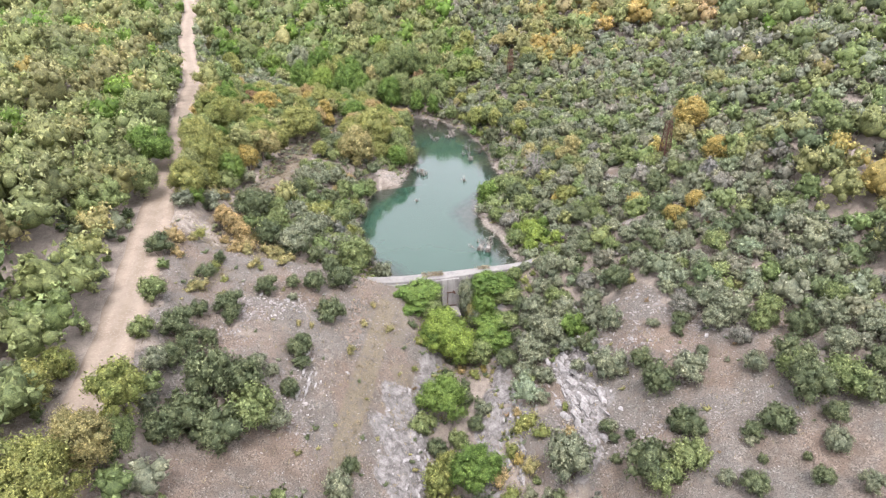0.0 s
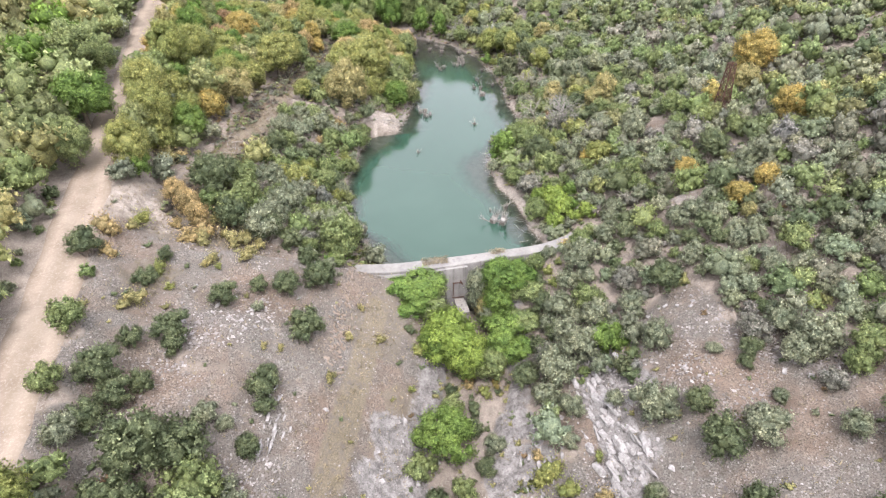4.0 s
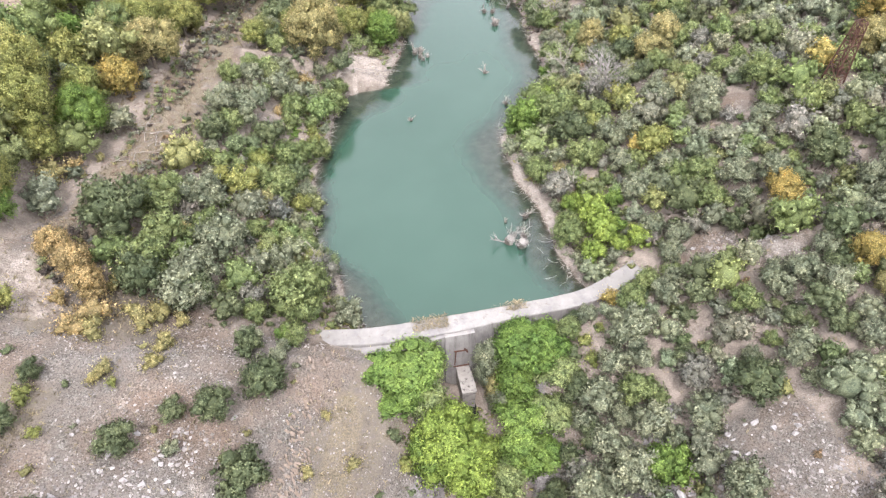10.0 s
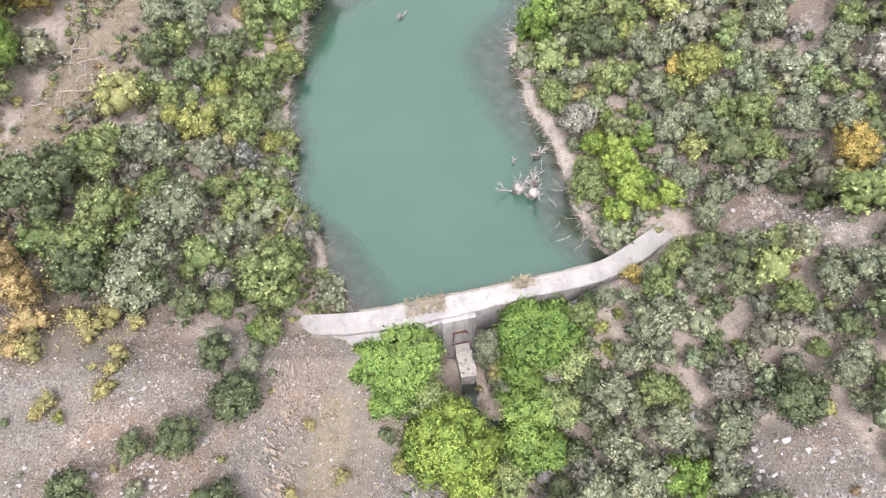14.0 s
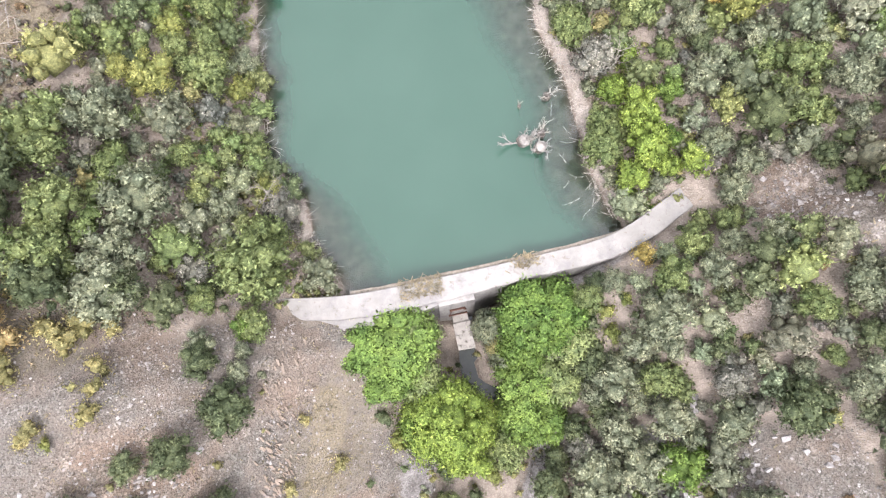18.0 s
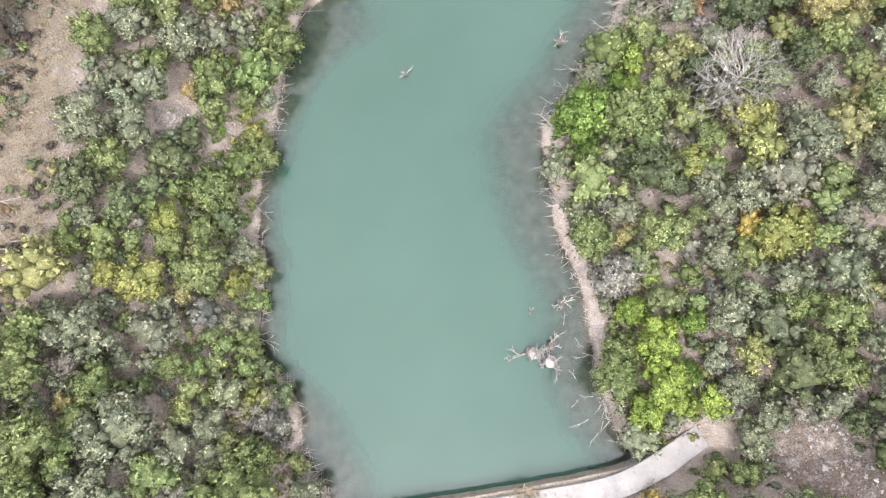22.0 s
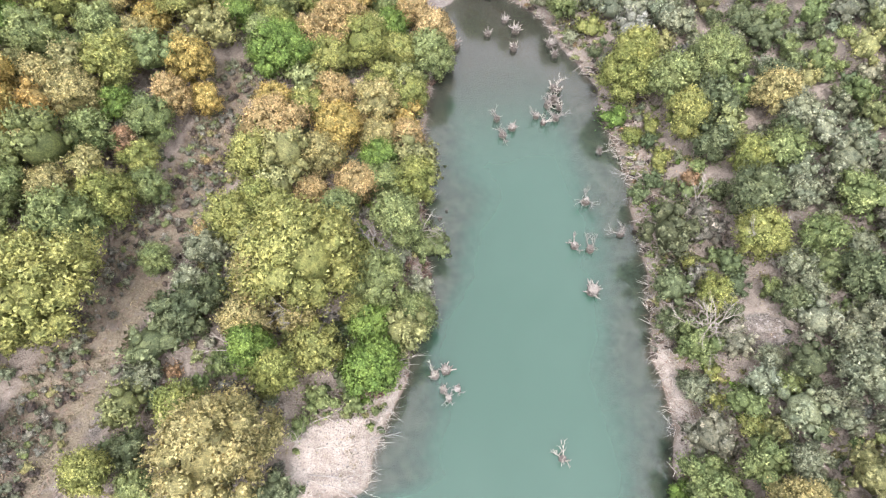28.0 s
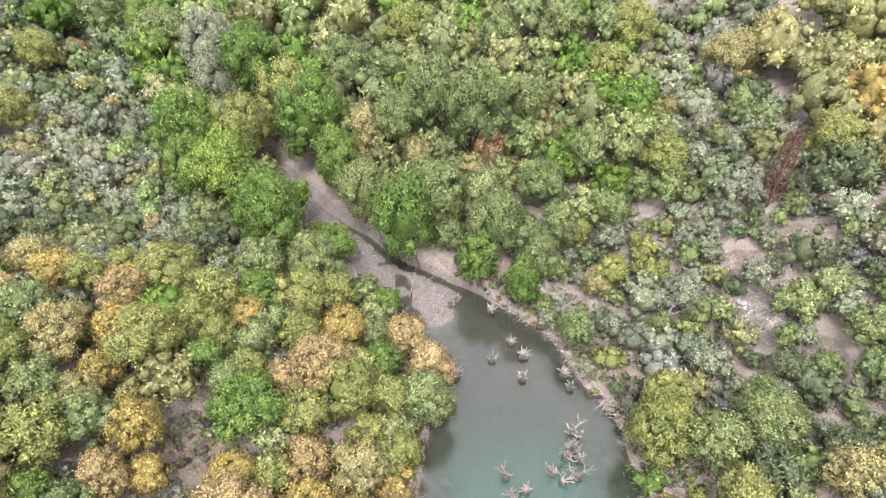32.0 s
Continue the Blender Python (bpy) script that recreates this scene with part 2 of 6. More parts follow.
def foliage(name, dark, light, tinted=False, lucent=0.38):
    """Leaves: colour varies from plant to plant, in patches over a crown, from leaf to leaf and in fine speckle; crown
    cores carry painted shade.
    """
    m = Nodes(name)
    leaf = m.add("ShaderNodeNewGeometry").outputs["Random Per Island"]
    patch = m.noise(0.8, 3)
    if tinted:
        base = m.attribute("tint").outputs["Color"]
    else:
        plant = m.add("ShaderNodeObjectInfo").outputs["Random"]
        base = m.mix(m.math("ADD", m.math("MULTIPLY", plant, 0.55), m.math("MULTIPLY", m.grey(patch, 0.35, 0.65), 0.45)), dark, light)
    base = m.mix(1.0, base, m.ramp(patch, [(0.3, (0.8, 0.84, 0.86)), (0.7, (1.18, 1.14, 1.06))]), "MULTIPLY")
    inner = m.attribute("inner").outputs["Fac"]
    # cores are painted darker, as shade in the gaps between sprays
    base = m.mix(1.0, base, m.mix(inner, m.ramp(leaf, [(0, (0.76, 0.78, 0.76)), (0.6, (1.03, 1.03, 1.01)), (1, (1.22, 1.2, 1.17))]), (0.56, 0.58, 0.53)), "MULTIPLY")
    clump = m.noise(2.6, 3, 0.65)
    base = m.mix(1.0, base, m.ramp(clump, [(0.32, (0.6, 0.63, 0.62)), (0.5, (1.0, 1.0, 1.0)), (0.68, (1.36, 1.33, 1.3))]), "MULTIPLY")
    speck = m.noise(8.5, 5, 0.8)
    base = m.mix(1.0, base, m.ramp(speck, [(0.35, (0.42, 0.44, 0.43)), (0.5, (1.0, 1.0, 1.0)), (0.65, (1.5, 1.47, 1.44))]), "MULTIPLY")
    m.bump(speck, 0.8, 0.1)
    m.done(base, 0.6, 0.25)
    tr = m.add("ShaderNodeBsdfTranslucent")
    m.link(base, tr.inputs[0])
    mx = m.add("ShaderNodeMixShader")
    mx.inputs[0].default_value = lucent
    m.link(m.bsdf.outputs[0], mx.inputs[1])
    m.link(tr.outputs[0], mx.inputs[2])
    m.link(mx.outputs[0], m.out.inputs[0])
    return m.mat


def ground_material():
    m = Nodes("hillside_soil")
    zone = m.attribute("zone")
    zone2 = m.attribute("zone_two")
    sep, sep2 = m.add("ShaderNodeSeparateColor"), m.add("ShaderNodeSeparateColor")
    m.link(zone.outputs["Color"], sep.inputs[0])
    m.link(zone2.outputs["Color"], sep2.inputs[0])
    big, mid, fine = m.noise(0.12, 5), m.noise(0.9, 6, 0.7), m.noise(7, 5, 0.75)
    litter = m.mix(m.grey(mid, 0.35, 0.65), (0.15, 0.123, 0.098), (0.28, 0.237, 0.196))
    litter = m.mix(m.grey(fine, 0.5, 0.68), litter, (0.35, 0.308, 0.268))
    vor = m.add("ShaderNodeTexVoronoi")
    vor.inputs["Scale"].default_value = 7.5
    m.link(m.coords(), vor.inputs["Vector"])
    stones = m.ramp(vor.outputs["Color"], [(0, (0.078, 0.071, 0.061)), (0.45, (0.153, 0.138, 0.120)), (0.8, (0.224, 0.207, 0.186)), (1, (0.300, 0.284, 0.260))])
    scree = m.mix(m.grey(mid, 0.44, 0.56), (0.160, 0.139, 0.119), stones)
    scree = m.mix(m.grey(fine, 0.5, 0.58), scree, m.mix(1.0, scree, (0.531, 0.53, 0.515), "MULTIPLY"))
    scree = m.mix(m.grey(big, 0.45, 0.62), scree, m.mix(1.0, scree, (1.12, 0.98, 0.89), "MULTIPLY"))
    scree = m.mix(m.grey(m.noise(0.3, 5, 0.7), 0.48, 0.62), scree, m.mix(1.0, scree, (0.811, 0.82, 0.808), "MULTIPLY"))
    scree = m.mix(m.grey(m.noise(0.55, 6, 0.75), 0.58, 0.66), scree, m.mix(1.0, scree, (1.35, 1.34, 1.33), "MULTIPLY"))
    grass = m.mix(m.grey(fine, 0.4, 0.62), (0.113, 0.095, 0.066), (0.235, 0.198, 0.142))
    grass = m.mix(m.grey(mid, 0.5, 0.65), grass, (0.139, 0.120, 0.101))
    mud = m.mix(m.grey(mid, 0.35, 0.65), (0.24, 0.2, 0.165), (0.42, 0.37, 0.32))
    mud = m.mix(m.grey(fine, 0.48, 0.62), mud, (0.17, 0.145, 0.125))
    mud = m.mix(m.grey(m.noise(14, 4, 0.7), 0.56, 0.66), mud, (0.5, 0.455, 0.41))
    gravel = m.mix(m.grey(fine, 0.38, 0.62), (0.1, 0.087, 0.078), (0.235, 0.21, 0.19))
    gravel = m.mix(m.grey(mid, 0.5, 0.62), gravel, (0.13, 0.105, 0.088))
    rock = m.mix(m.grey(mid, 0.38, 0.62), (0.115, 0.106, 0.098), (0.285, 0.268, 0.253))
    rock = m.mix(m.grey(fine, 0.5, 0.6), rock, m.mix(1.0, rock, (0.6, 0.58, 0.57), "MULTIPLY"))

    def edged(weight):
        return m.grey(m.math("ADD", weight, m.math("MULTIPLY", m.math("SUBTRACT", mid, 0.5), 0.9)), 0.38, 0.62)

    c = m.mix(edged(sep.outputs[0]), litter, scree)
    c = m.mix(edged(sep.outputs[1]), c, grass)
    c = m.mix(edged(sep2.outputs[1]), c, rock)
    c = m.mix(edged(sep2.outputs[2]), c, gravel)
    c = m.mix(edged(sep2.outputs[0]), c, mud)
    c = m.mix(sep.outputs[2], c, m.mix(m.grey(mid, 0.35, 0.65), (0.085, 0.067, 0.052), (0.2, 0.162, 0.13)))
    m.bump(m.math("ADD", m.math("MULTIPLY", vor.outputs["Distance"], 0.35), m.math("ADD", fine, mid)), 0.9, 0.16)
    return m.done(c, 0.92, 0.2)


def water_material():
    """Murky green lake water: the deeper, the less of the bed shows through."""
    m = Nodes("lake_water")
    depth = m.attribute("depth").outputs["Fac"]
    murk = m.mix(m.grey(m.noise(0.05, 3), 0.35, 0.65), (0.023, 0.057, 0.039), (0.029, 0.065, 0.046))
    inflow = m.attribute("inflow").outputs["Fac"]
    murk = m.mix(inflow, murk, (0.036, 0.043, 0.029))
    m.done(murk, 0.5, 0.0)
    clear = m.add("ShaderNodeBsdfTransparent")
    clear.inputs[0].default_value = (0.72, 0.76, 0.74, 1)
    body = m.add("ShaderNodeMixShader")
    m.link(depth, body.inputs[0])
    m.link(clear.outputs[0], body.inputs[1])
    m.link(m.bsdf.outputs[0], body.inputs[2])
    gloss = m.add("ShaderNodeBsdfGlossy")
    gloss.inputs["Roughness"].default_value = 0.06
    ripple = m.add("ShaderNodeBump")
    ripple.inputs["Strength"].default_value, ripple.inputs["Distance"].default_value = 0.12, 0.03
    m.link(m.math("ADD", m.noise(2.2, 3), m.noise(0.5, 2)), ripple.inputs["Height"])
    m.link(ripple.outputs[0], gloss.inputs["Normal"])
    fres = m.add("ShaderNodeFresnel")
    fres.inputs[0].default_value = 1.6
    top = m.add("ShaderNodeMixShader")
    m.link(fres.outputs[0], top.inputs[0])
    m.link(body.outputs[0], top.inputs[1])
    m.link(gloss.outputs[0], top.inputs[2])
    m.link(top.outputs[0], m.out.inputs[0])
    return m.mat


def plain(name, a, b, scale, rough=0.85, bump=0.3, stain=None, stain_scale=0.6):
    m = Nodes(name)
    c = m.mix(m.grey(m.noise(scale, 6, 0.7), 0.3, 0.7), a, b)
    if stain:
        c = m.mix(m.grey(m.noise(stain_scale, 6, 0.7), 0.52, 0.68), c, stain)
    m.bump(m.noise(scale * 3, 5), bump, 0.05)
    return m.done(c, rough, 0.3)


def concrete_material():
    """Pale weathered concrete; dark runs on the steep faces, from water that drips down them."""
    m = Nodes("weathered_concrete")
    c = m.mix(m.grey(m.noise(0.7, 6, 0.7), 0.3, 0.7), (0.170, 0.161, 0.148), (0.244, 0.233, 0.217))
    c = m.mix(m.grey(m.noise(2.5, 6, 0.75), 0.55, 0.75), c, (0.193, 0.177, 0.158))
    c = m.mix(m.math("MULTIPLY", m.grey(m.noise(0.45, 5, 0.75), 0.5, 0.62), 0.75), c, (0.152, 0.143, 0.141))
    c = m.mix(m.math("MULTIPLY", m.grey(m.noise(1.3, 6, 0.8), 0.57, 0.64), 0.6), c, (0.120, 0.099, 0.080))
    stretch = m.add("ShaderNodeMapping")
    stretch.inputs["Scale"].default_value = (1.6, 1.6, 0.16)
    m.link(m.coords(), stretch.inputs["Vector"])
    runs = m.grey(m.noise(1.0, 5, 0.7, stretch.outputs[0]), 0.45, 0.66)
    sepn = m.add("ShaderNodeSeparateXYZ")
    m.link(m.add("ShaderNodeNewGeometry").outputs["True Normal"], sepn.inputs[0])
    steep = m.math("LESS_THAN", m.math("ABSOLUTE", sepn.outputs[2]), 0.6)
    c = m.mix(m.math("MULTIPLY", m.math("MULTIPLY", runs, steep), 0.7), c, (0.086, 0.079, 0.073))
    m.bump(m.noise(6, 6), 0.3, 0.04)
    return m.done(c, 0.9, 0.25)


def road_material():
    m = Nodes("packed_earth_road")
    across = m.attribute("across").outputs["Fac"]
    c = m.mix(m.grey(m.noise(0.35, 5), 0.35, 0.65), (0.2, 0.158, 0.12), (0.265, 0.217, 0.17))
    c = m.mix(m.grey(m.noise(4, 6, 0.75), 0.5, 0.7), c, (0.32, 0.272, 0.225))
    wear = m.ramp(across, [(0.0, (0.7, 0.69, 0.68)), (0.1, (0.92, 0.91, 0.9)), (0.24, (1.08, 1.08, 1.08)), (0.38, (0.95, 0.95, 0.95)), (0.5, (0.9, 0.89, 0.87)), (0.62, (0.94, 0.94, 0.94)), (0.77, (1.1, 1.1, 1.1)), (0.91, (0.92, 0.91, 0.9)), (1.0, (0.7, 0.69, 0.68))])
    c = m.mix(1.0, c, wear, "MULTIPLY")
    m.bump(m.noise(3, 6), 0.4, 0.06)
    return m.done(c, 0.95, 0.15)


SOIL, WATER, CONCRETE, EARTH = ground_material(), water_material(), concrete_material(), road_material()
BARK = plain("bark", (0.09, 0.07, 0.055), (0.2, 0.165, 0.135), 6)
BLEACHED = plain("bleached_deadwood", (0.17, 0.155, 0.139), (0.32, 0.302, 0.277), 5, stain=(0.1, 0.085, 0.072), stain_scale=2.5)
PALE_TWIG = plain("pale_twigs", (0.185, 0.165, 0.138), (0.39, 0.352, 0.303), 3)
MOSSY = plain("mossy_concrete", (0.2, 0.183, 0.162), (0.29, 0.27, 0.245), 1.5, stain=(0.05, 0.045, 0.035), stain_scale=2.2)
SAND_TWIG = plain("sun_bleached_twigs", (0.25, 0.222, 0.186), (0.46, 0.416, 0.36), 3)
GREY_WOOD = plain("grey_weathered_wood", (0.09, 0.08, 0.07), (0.27, 0.245, 0.215), 4)
WET_WOOD = plain("wet_dark_wood", (0.04, 0.035, 0.03), (0.12, 0.1, 0.085), 4, rough=0.5)
RUST = plain("rusty_steel", (0.045, 0.024, 0.018), (0.1, 0.045, 0.03), 5, rough=0.8)
LIMESTONE = plain("pale_limestone", (0.17, 0.158, 0.149), (0.37, 0.352, 0.338), 2.6, bump=0.8, stain=(0.11, 0.098, 0.088), stain_scale=1.2)
OCHRE_ROCK = plain("ochre_rock", (0.15, 0.118, 0.092), (0.27, 0.215, 0.168), 3.4, bump=0.9, stain=(0.2, 0.178, 0.16), stain_scale=1.4)
TAN_RUBBLE = plain("tan_rubble", (0.13, 0.11, 0.085), (0.27, 0.235, 0.195), 3.5, bump=0.9, stain=(0.08, 0.07, 0.055), stain_scale=1.5)
BROWN_TWIG = plain("brown_twigs", (0.12, 0.08, 0.058), (0.27, 0.19, 0.145), 3)
DARK_POOL = plain("still_dark_pool", (0.02, 0.025, 0.02), (0.04, 0.045, 0.035), 1.0, rough=0.08, bump=0.02)
DRY_GRASS = foliage("dry_grass", (0.17, 0.14, 0.09), (0.3, 0.25, 0.17), lucent=0.1)
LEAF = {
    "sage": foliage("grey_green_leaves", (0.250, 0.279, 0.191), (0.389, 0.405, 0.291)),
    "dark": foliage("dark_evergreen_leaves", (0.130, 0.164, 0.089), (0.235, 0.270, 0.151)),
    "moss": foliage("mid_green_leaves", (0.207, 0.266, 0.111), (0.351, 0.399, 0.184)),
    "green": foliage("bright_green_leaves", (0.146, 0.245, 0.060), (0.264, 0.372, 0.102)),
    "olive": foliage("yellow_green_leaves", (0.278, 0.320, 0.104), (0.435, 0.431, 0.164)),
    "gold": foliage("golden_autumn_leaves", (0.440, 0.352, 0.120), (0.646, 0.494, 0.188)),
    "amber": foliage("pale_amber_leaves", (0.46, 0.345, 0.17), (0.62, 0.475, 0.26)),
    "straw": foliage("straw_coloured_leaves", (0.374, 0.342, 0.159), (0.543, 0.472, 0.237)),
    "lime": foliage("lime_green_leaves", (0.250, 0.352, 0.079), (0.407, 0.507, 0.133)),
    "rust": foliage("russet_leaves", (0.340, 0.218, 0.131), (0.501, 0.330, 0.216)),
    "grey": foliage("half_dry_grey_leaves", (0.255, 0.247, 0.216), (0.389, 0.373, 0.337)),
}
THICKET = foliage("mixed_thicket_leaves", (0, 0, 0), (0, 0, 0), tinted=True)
TINTS = {"sage": (0.326, 0.345, 0.246), "dark": (0.197, 0.237, 0.129), "moss": (0.281, 0.334, 0.149), "green": (0.207, 0.321, 0.069), "olive": (0.355, 0.374, 0.175), "gold": (0.568, 0.441, 0.162),
         "dead": (0.287, 0.192, 0.170), "brown": (0.155, 0.124, 0.116), "straw": (0.453, 0.418, 0.201), "lime": (0.329, 0.431, 0.105), "rust": (0.420, 0.280, 0.173), "grey": (0.321, 0.309, 0.276), "amber": (0.560, 0.446, 0.266)}

# ---- helpers for building ----


def part(name, data, material, parent=None, label=""):
    """Link a bmesh or a mesh as ONE object under a thing."""
    if isinstance(data, bmesh.types.BMesh):
        me = bpy.data.meshes.new(name)
        data.to_mesh(me)
        data.free()
    else:
        me = data
    if material is not None and not me.materials:
        me.materials.append(material)
    ob = new(name, me)
    ob.parent = parent
    return tagged(ob, label)


def mesh_from(name, verts, faces, material=None, smooth_faces=False):
    me = bpy.data.meshes.new(name)
    verts = np.asarray(verts, np.float32)
    counts = np.array([len(f) for f in faces]) if not isinstance(faces, np.ndarray) else np.full(len(faces), faces.shape[1])
    flat = np.concatenate([np.asarray(f).ravel() for f in faces]) if not isinstance(faces, np.ndarray) else faces.ravel()
    me.vertices.add(len(verts))
    me.vertices.foreach_set("co", verts.ravel())
    me.loops.add(len(flat))
    me.loops.foreach_set("vertex_index", flat.astype(np.int32))
    me.polygons.add(len(counts))
    me.polygons.foreach_set("loop_start", np.concatenate([[0], np.cumsum(counts)[:-1]]).astype(np.int32))
    me.polygons.foreach_set("loop_total", counts.astype(np.int32))
    me.polygons.foreach_set("use_smooth", np.full(len(counts), smooth_faces))
    me.update(calc_edges=True)
    if material:
        me.materials.append(material)
    return me


def paint(me, name, values, kind="FLOAT_COLOR"):
    at = me.attributes.new(name, kind, "POINT")
    if kind == "FLOAT":
        at.data.foreach_set("value", np.asarray(values, np.float32).ravel())
    else:
        v = np.ones((len(values), 4), np.float32)
        v[:, :3] = values
        at.data.foreach_set("color", v.ravel())


def beam(bm, a, b, r0, r1=None, sides=5):
    """A tapered rod from a to b."""
    a, b = Vector(a), Vector(b)
    r1 = r0 if r1 is None else r1
    turn = (b - a).to_track_quat("Z", "Y").to_matrix()
    rings = []
    for p, r in ((a, r0), (b, r1)):
        rings.append([bm.verts.new(p + turn @ Vector((r * math.cos(6.2832 * i / sides), r * math.sin(6.2832 * i / sides), 0))) for i in range(sides)])
    for i in range(sides):
        bm.faces.new((rings[0][i], rings[0][(i + 1) % sides], rings[1][(i + 1) % sides], rings[1][i]))
    bm.faces.new(rings[1])
    bm.faces.new(rings[0][::-1])
    return bm


def tube(bm, points, radii, sides=5):
    """One closed tapered tube through the points."""
    rings = []
    for k, p in enumerate(points):
        way = points[min(k + 1, len(points) - 1)] - points[max(k - 1, 0)]
        turn = way.to_track_quat("Z", "Y").to_matrix()
        rings.append([bm.verts.new(p + turn @ Vector((radii[k] * math.cos(6.2832 * i / sides), radii[k] * math.sin(6.2832 * i / sides), 0))) for i in range(sides)])
    for a, b in zip(rings, rings[1:]):
        for i in range(sides):
            bm.faces.new((a[i], a[(i + 1) % sides], b[(i + 1) % sides], b[i]))
    bm.faces.new(rings[-1])
    bm.faces.new(rings[0][::-1])


def stem(bm, rng, start, way, length, r, sides=4, droop=0.0):
    """A bent tapering limb; gives its forks as (point, direction)."""
    p, way, points = Vector(start), Vector(way).normalized(), [Vector(start)]
    forks = []
    for i in range(3):
        way = (way + Vector((rng.uniform(-1, 1), rng.uniform(-1, 1), rng.uniform(-1, 1) - droop)) * 0.25).normalized()
        p = p + way * (length / 3)
        points.append(p)
        if i > 0:
            forks += [(p, way), (p, way)]
    tube(bm, points, [r, 0.75 * r, 0.5 * r, 0.25 * r], sides)
    return forks


def branch(bm, rng, start, way, length, r, depth, spread=0.7, sides=4, droop=0.0):
    """A limb that bends, tapers and forks."""
    for p, w in stem(bm, rng, start, way, length, r, sides, droop):
        if depth > 0:
            side = Vector((rng.uniform(-1, 1), rng.uniform(-1, 1), rng.uniform(-0.3, 0.8)))
            branch(bm, rng, p, w + side * spread, length * rng.uniform(0.45, 0.7), r * 0.5, depth - 1, spread, max(3, sides - 1), droop)


def ico(sub=1):
    bm = bmesh.new()
    bmesh.ops.create_icosphere(bm, subdivisions=sub, radius=1)
    v = np.array([x.co for x in bm.verts])
    f = np.array([[w.index for w in x.verts] for x in bm.faces])
    bm.free()
    return v, f


BALL, BALL_FACES = ico(1)


def crown_arrays(seed, lumps, leaves, leaf, tall=1.5, wide=0.8, foot=0.0, lump=0.3, ragged=0.16, even=0.8, tip=0.0):
    """A crown of radius about 1 over z = 0: a lopsided body set with rounded sprays, and the leaves on their outer sides.
    foot: how far the leaves stay above the ground; tip: how much the crown narrows upwards. Gives verts, leaves, triangles of the body, normals."""
    rng = np.random.RandomState(seed)
    phase, lop = rng.rand(3) * 6.283, 0.16 * rng.uniform(0.6, 1.3)
    mid, half = 0.5 * (tall + foot), 0.5 * (tall - foot)

    def shell(way, scale):
        """Points of the body's outline in the given directions."""
        turn = np.arctan2(way[:, 1], way[:, 0])
        side = 1 + lop * (np.sin(turn + phase[0]) + 0.7 * np.sin(2 * turn + phase[1]) + 0.5 * np.sin(3 * turn + 4 * way[:, 2] + phase[2]))
        side = side * (1 - tip * np.clip(way[:, 2], -0.6, 1))
        flat = np.where(way[:, 2] < 0, np.abs(way[:, 2]) ** 0.8 * -1, way[:, 2])
        return np.stack([way[:, 0] * wide * side * scale, way[:, 1] * wide * side * scale, mid + flat * half * scale * (0.85 + 0.15 * side)], 1)

    k = np.arange(lumps)
    up = 1 - (k + 0.5) / lumps * 1.62
    round_ = np.sqrt(np.maximum(0, 1 - up * up))
    way = np.stack([round_ * np.cos(k * 2.39996), round_ * np.sin(k * 2.39996), up], 1) + rng.normal(size=(lumps, 3)) * (1 - even) * 0.9
    way /= np.linalg.norm(way, axis=1)[:, None]
    radii = lump * rng.uniform(0.7, 1.3, lumps)
    centres = shell(way, (0.84 - 0.5 * radii) * rng.uniform(0.86, 1.12, lumps))
    V, T, N, count = [], [], [], 0
    body = shell(BALL, 0.64)
    V.append(body)
    N.append(BALL)
    T.append(BALL_FACES)
    count += len(BALL)
    for c, r in zip(centres, radii):
        v = BALL * r * 0.76 * (1 + 0.5 * (rng.rand(len(BALL), 1) - 0.5)) * rng.uniform(0.75, 1.25, 3) + c
        V.append(v)
        N.append(BALL)
        T.append(BALL_FACES + count)
        count += len(v)
    k = rng.choice(lumps, size=leaves, p=radii ** 2 / (radii ** 2).sum())
    d = rng.normal(size=(leaves, 3)) + 0.9 * way[k] + np.array([0, 0, 0.35])
    d /= np.linalg.norm(d, axis=1)[:, None]
    p = centres[k] + d * (radii[k] * (0.7 + 0.34 * rng.rand(leaves) + ragged * rng.rand(leaves) ** 3 / lump))[:, None]
    p[:, 2] = np.maximum(p[:, 2], 0.03)
    n = 0.6 * d + rng.normal(size=(leaves, 3)) * 0.6 + np.array([0, 0, 0.15])
    n /= np.linalg.norm(n, axis=1)[:, None]
    a = np.cross(n, rng.normal(size=(leaves, 3)))
    a /= np.linalg.norm(a, axis=1)[:, None]
    s = (leaf * rng.uniform(0.55, 1.5, leaves))[:, None]
    tri = np.stack([p - a * s * 0.75, p + a * s * 0.75, p + n * s * 1.3 + np.cross(n, a) * s * 1.3], 1)
    V.append(tri.reshape(-1, 3))
    soft = 0.8 * d + 0.45 * way[k] + rng.normal(size=(leaves, 3)) * 0.34
    N.append(np.repeat(soft, 3, 0))
    N = np.concatenate(N)
    N /= np.linalg.norm(N, axis=1)[:, None]
    Q = count + np.arange(leaves * 3).reshape(-1, 3)
    V = np.concatenate(V)
    V[:, 2] = np.maximum(V[:, 2], 0.02)
    return V, Q, np.concatenate(T), N


def set_normals(me, normals):
    """Soft normals: the leaves of a spray are shaded as one rounded mass."""
    at = me.attributes.new("custom_normal", "FLOAT_VECTOR", "POINT")
    at.data.foreach_set("vector", np.asarray(normals, np.float32).ravel())

# ---- ground ----


def steps_of(*spans):
    out = [spans[0][0]]
    for lo, hi, step in spans:
        out += list(np.arange(lo + step, hi + step * 0.5, step))
    return np.array(out)


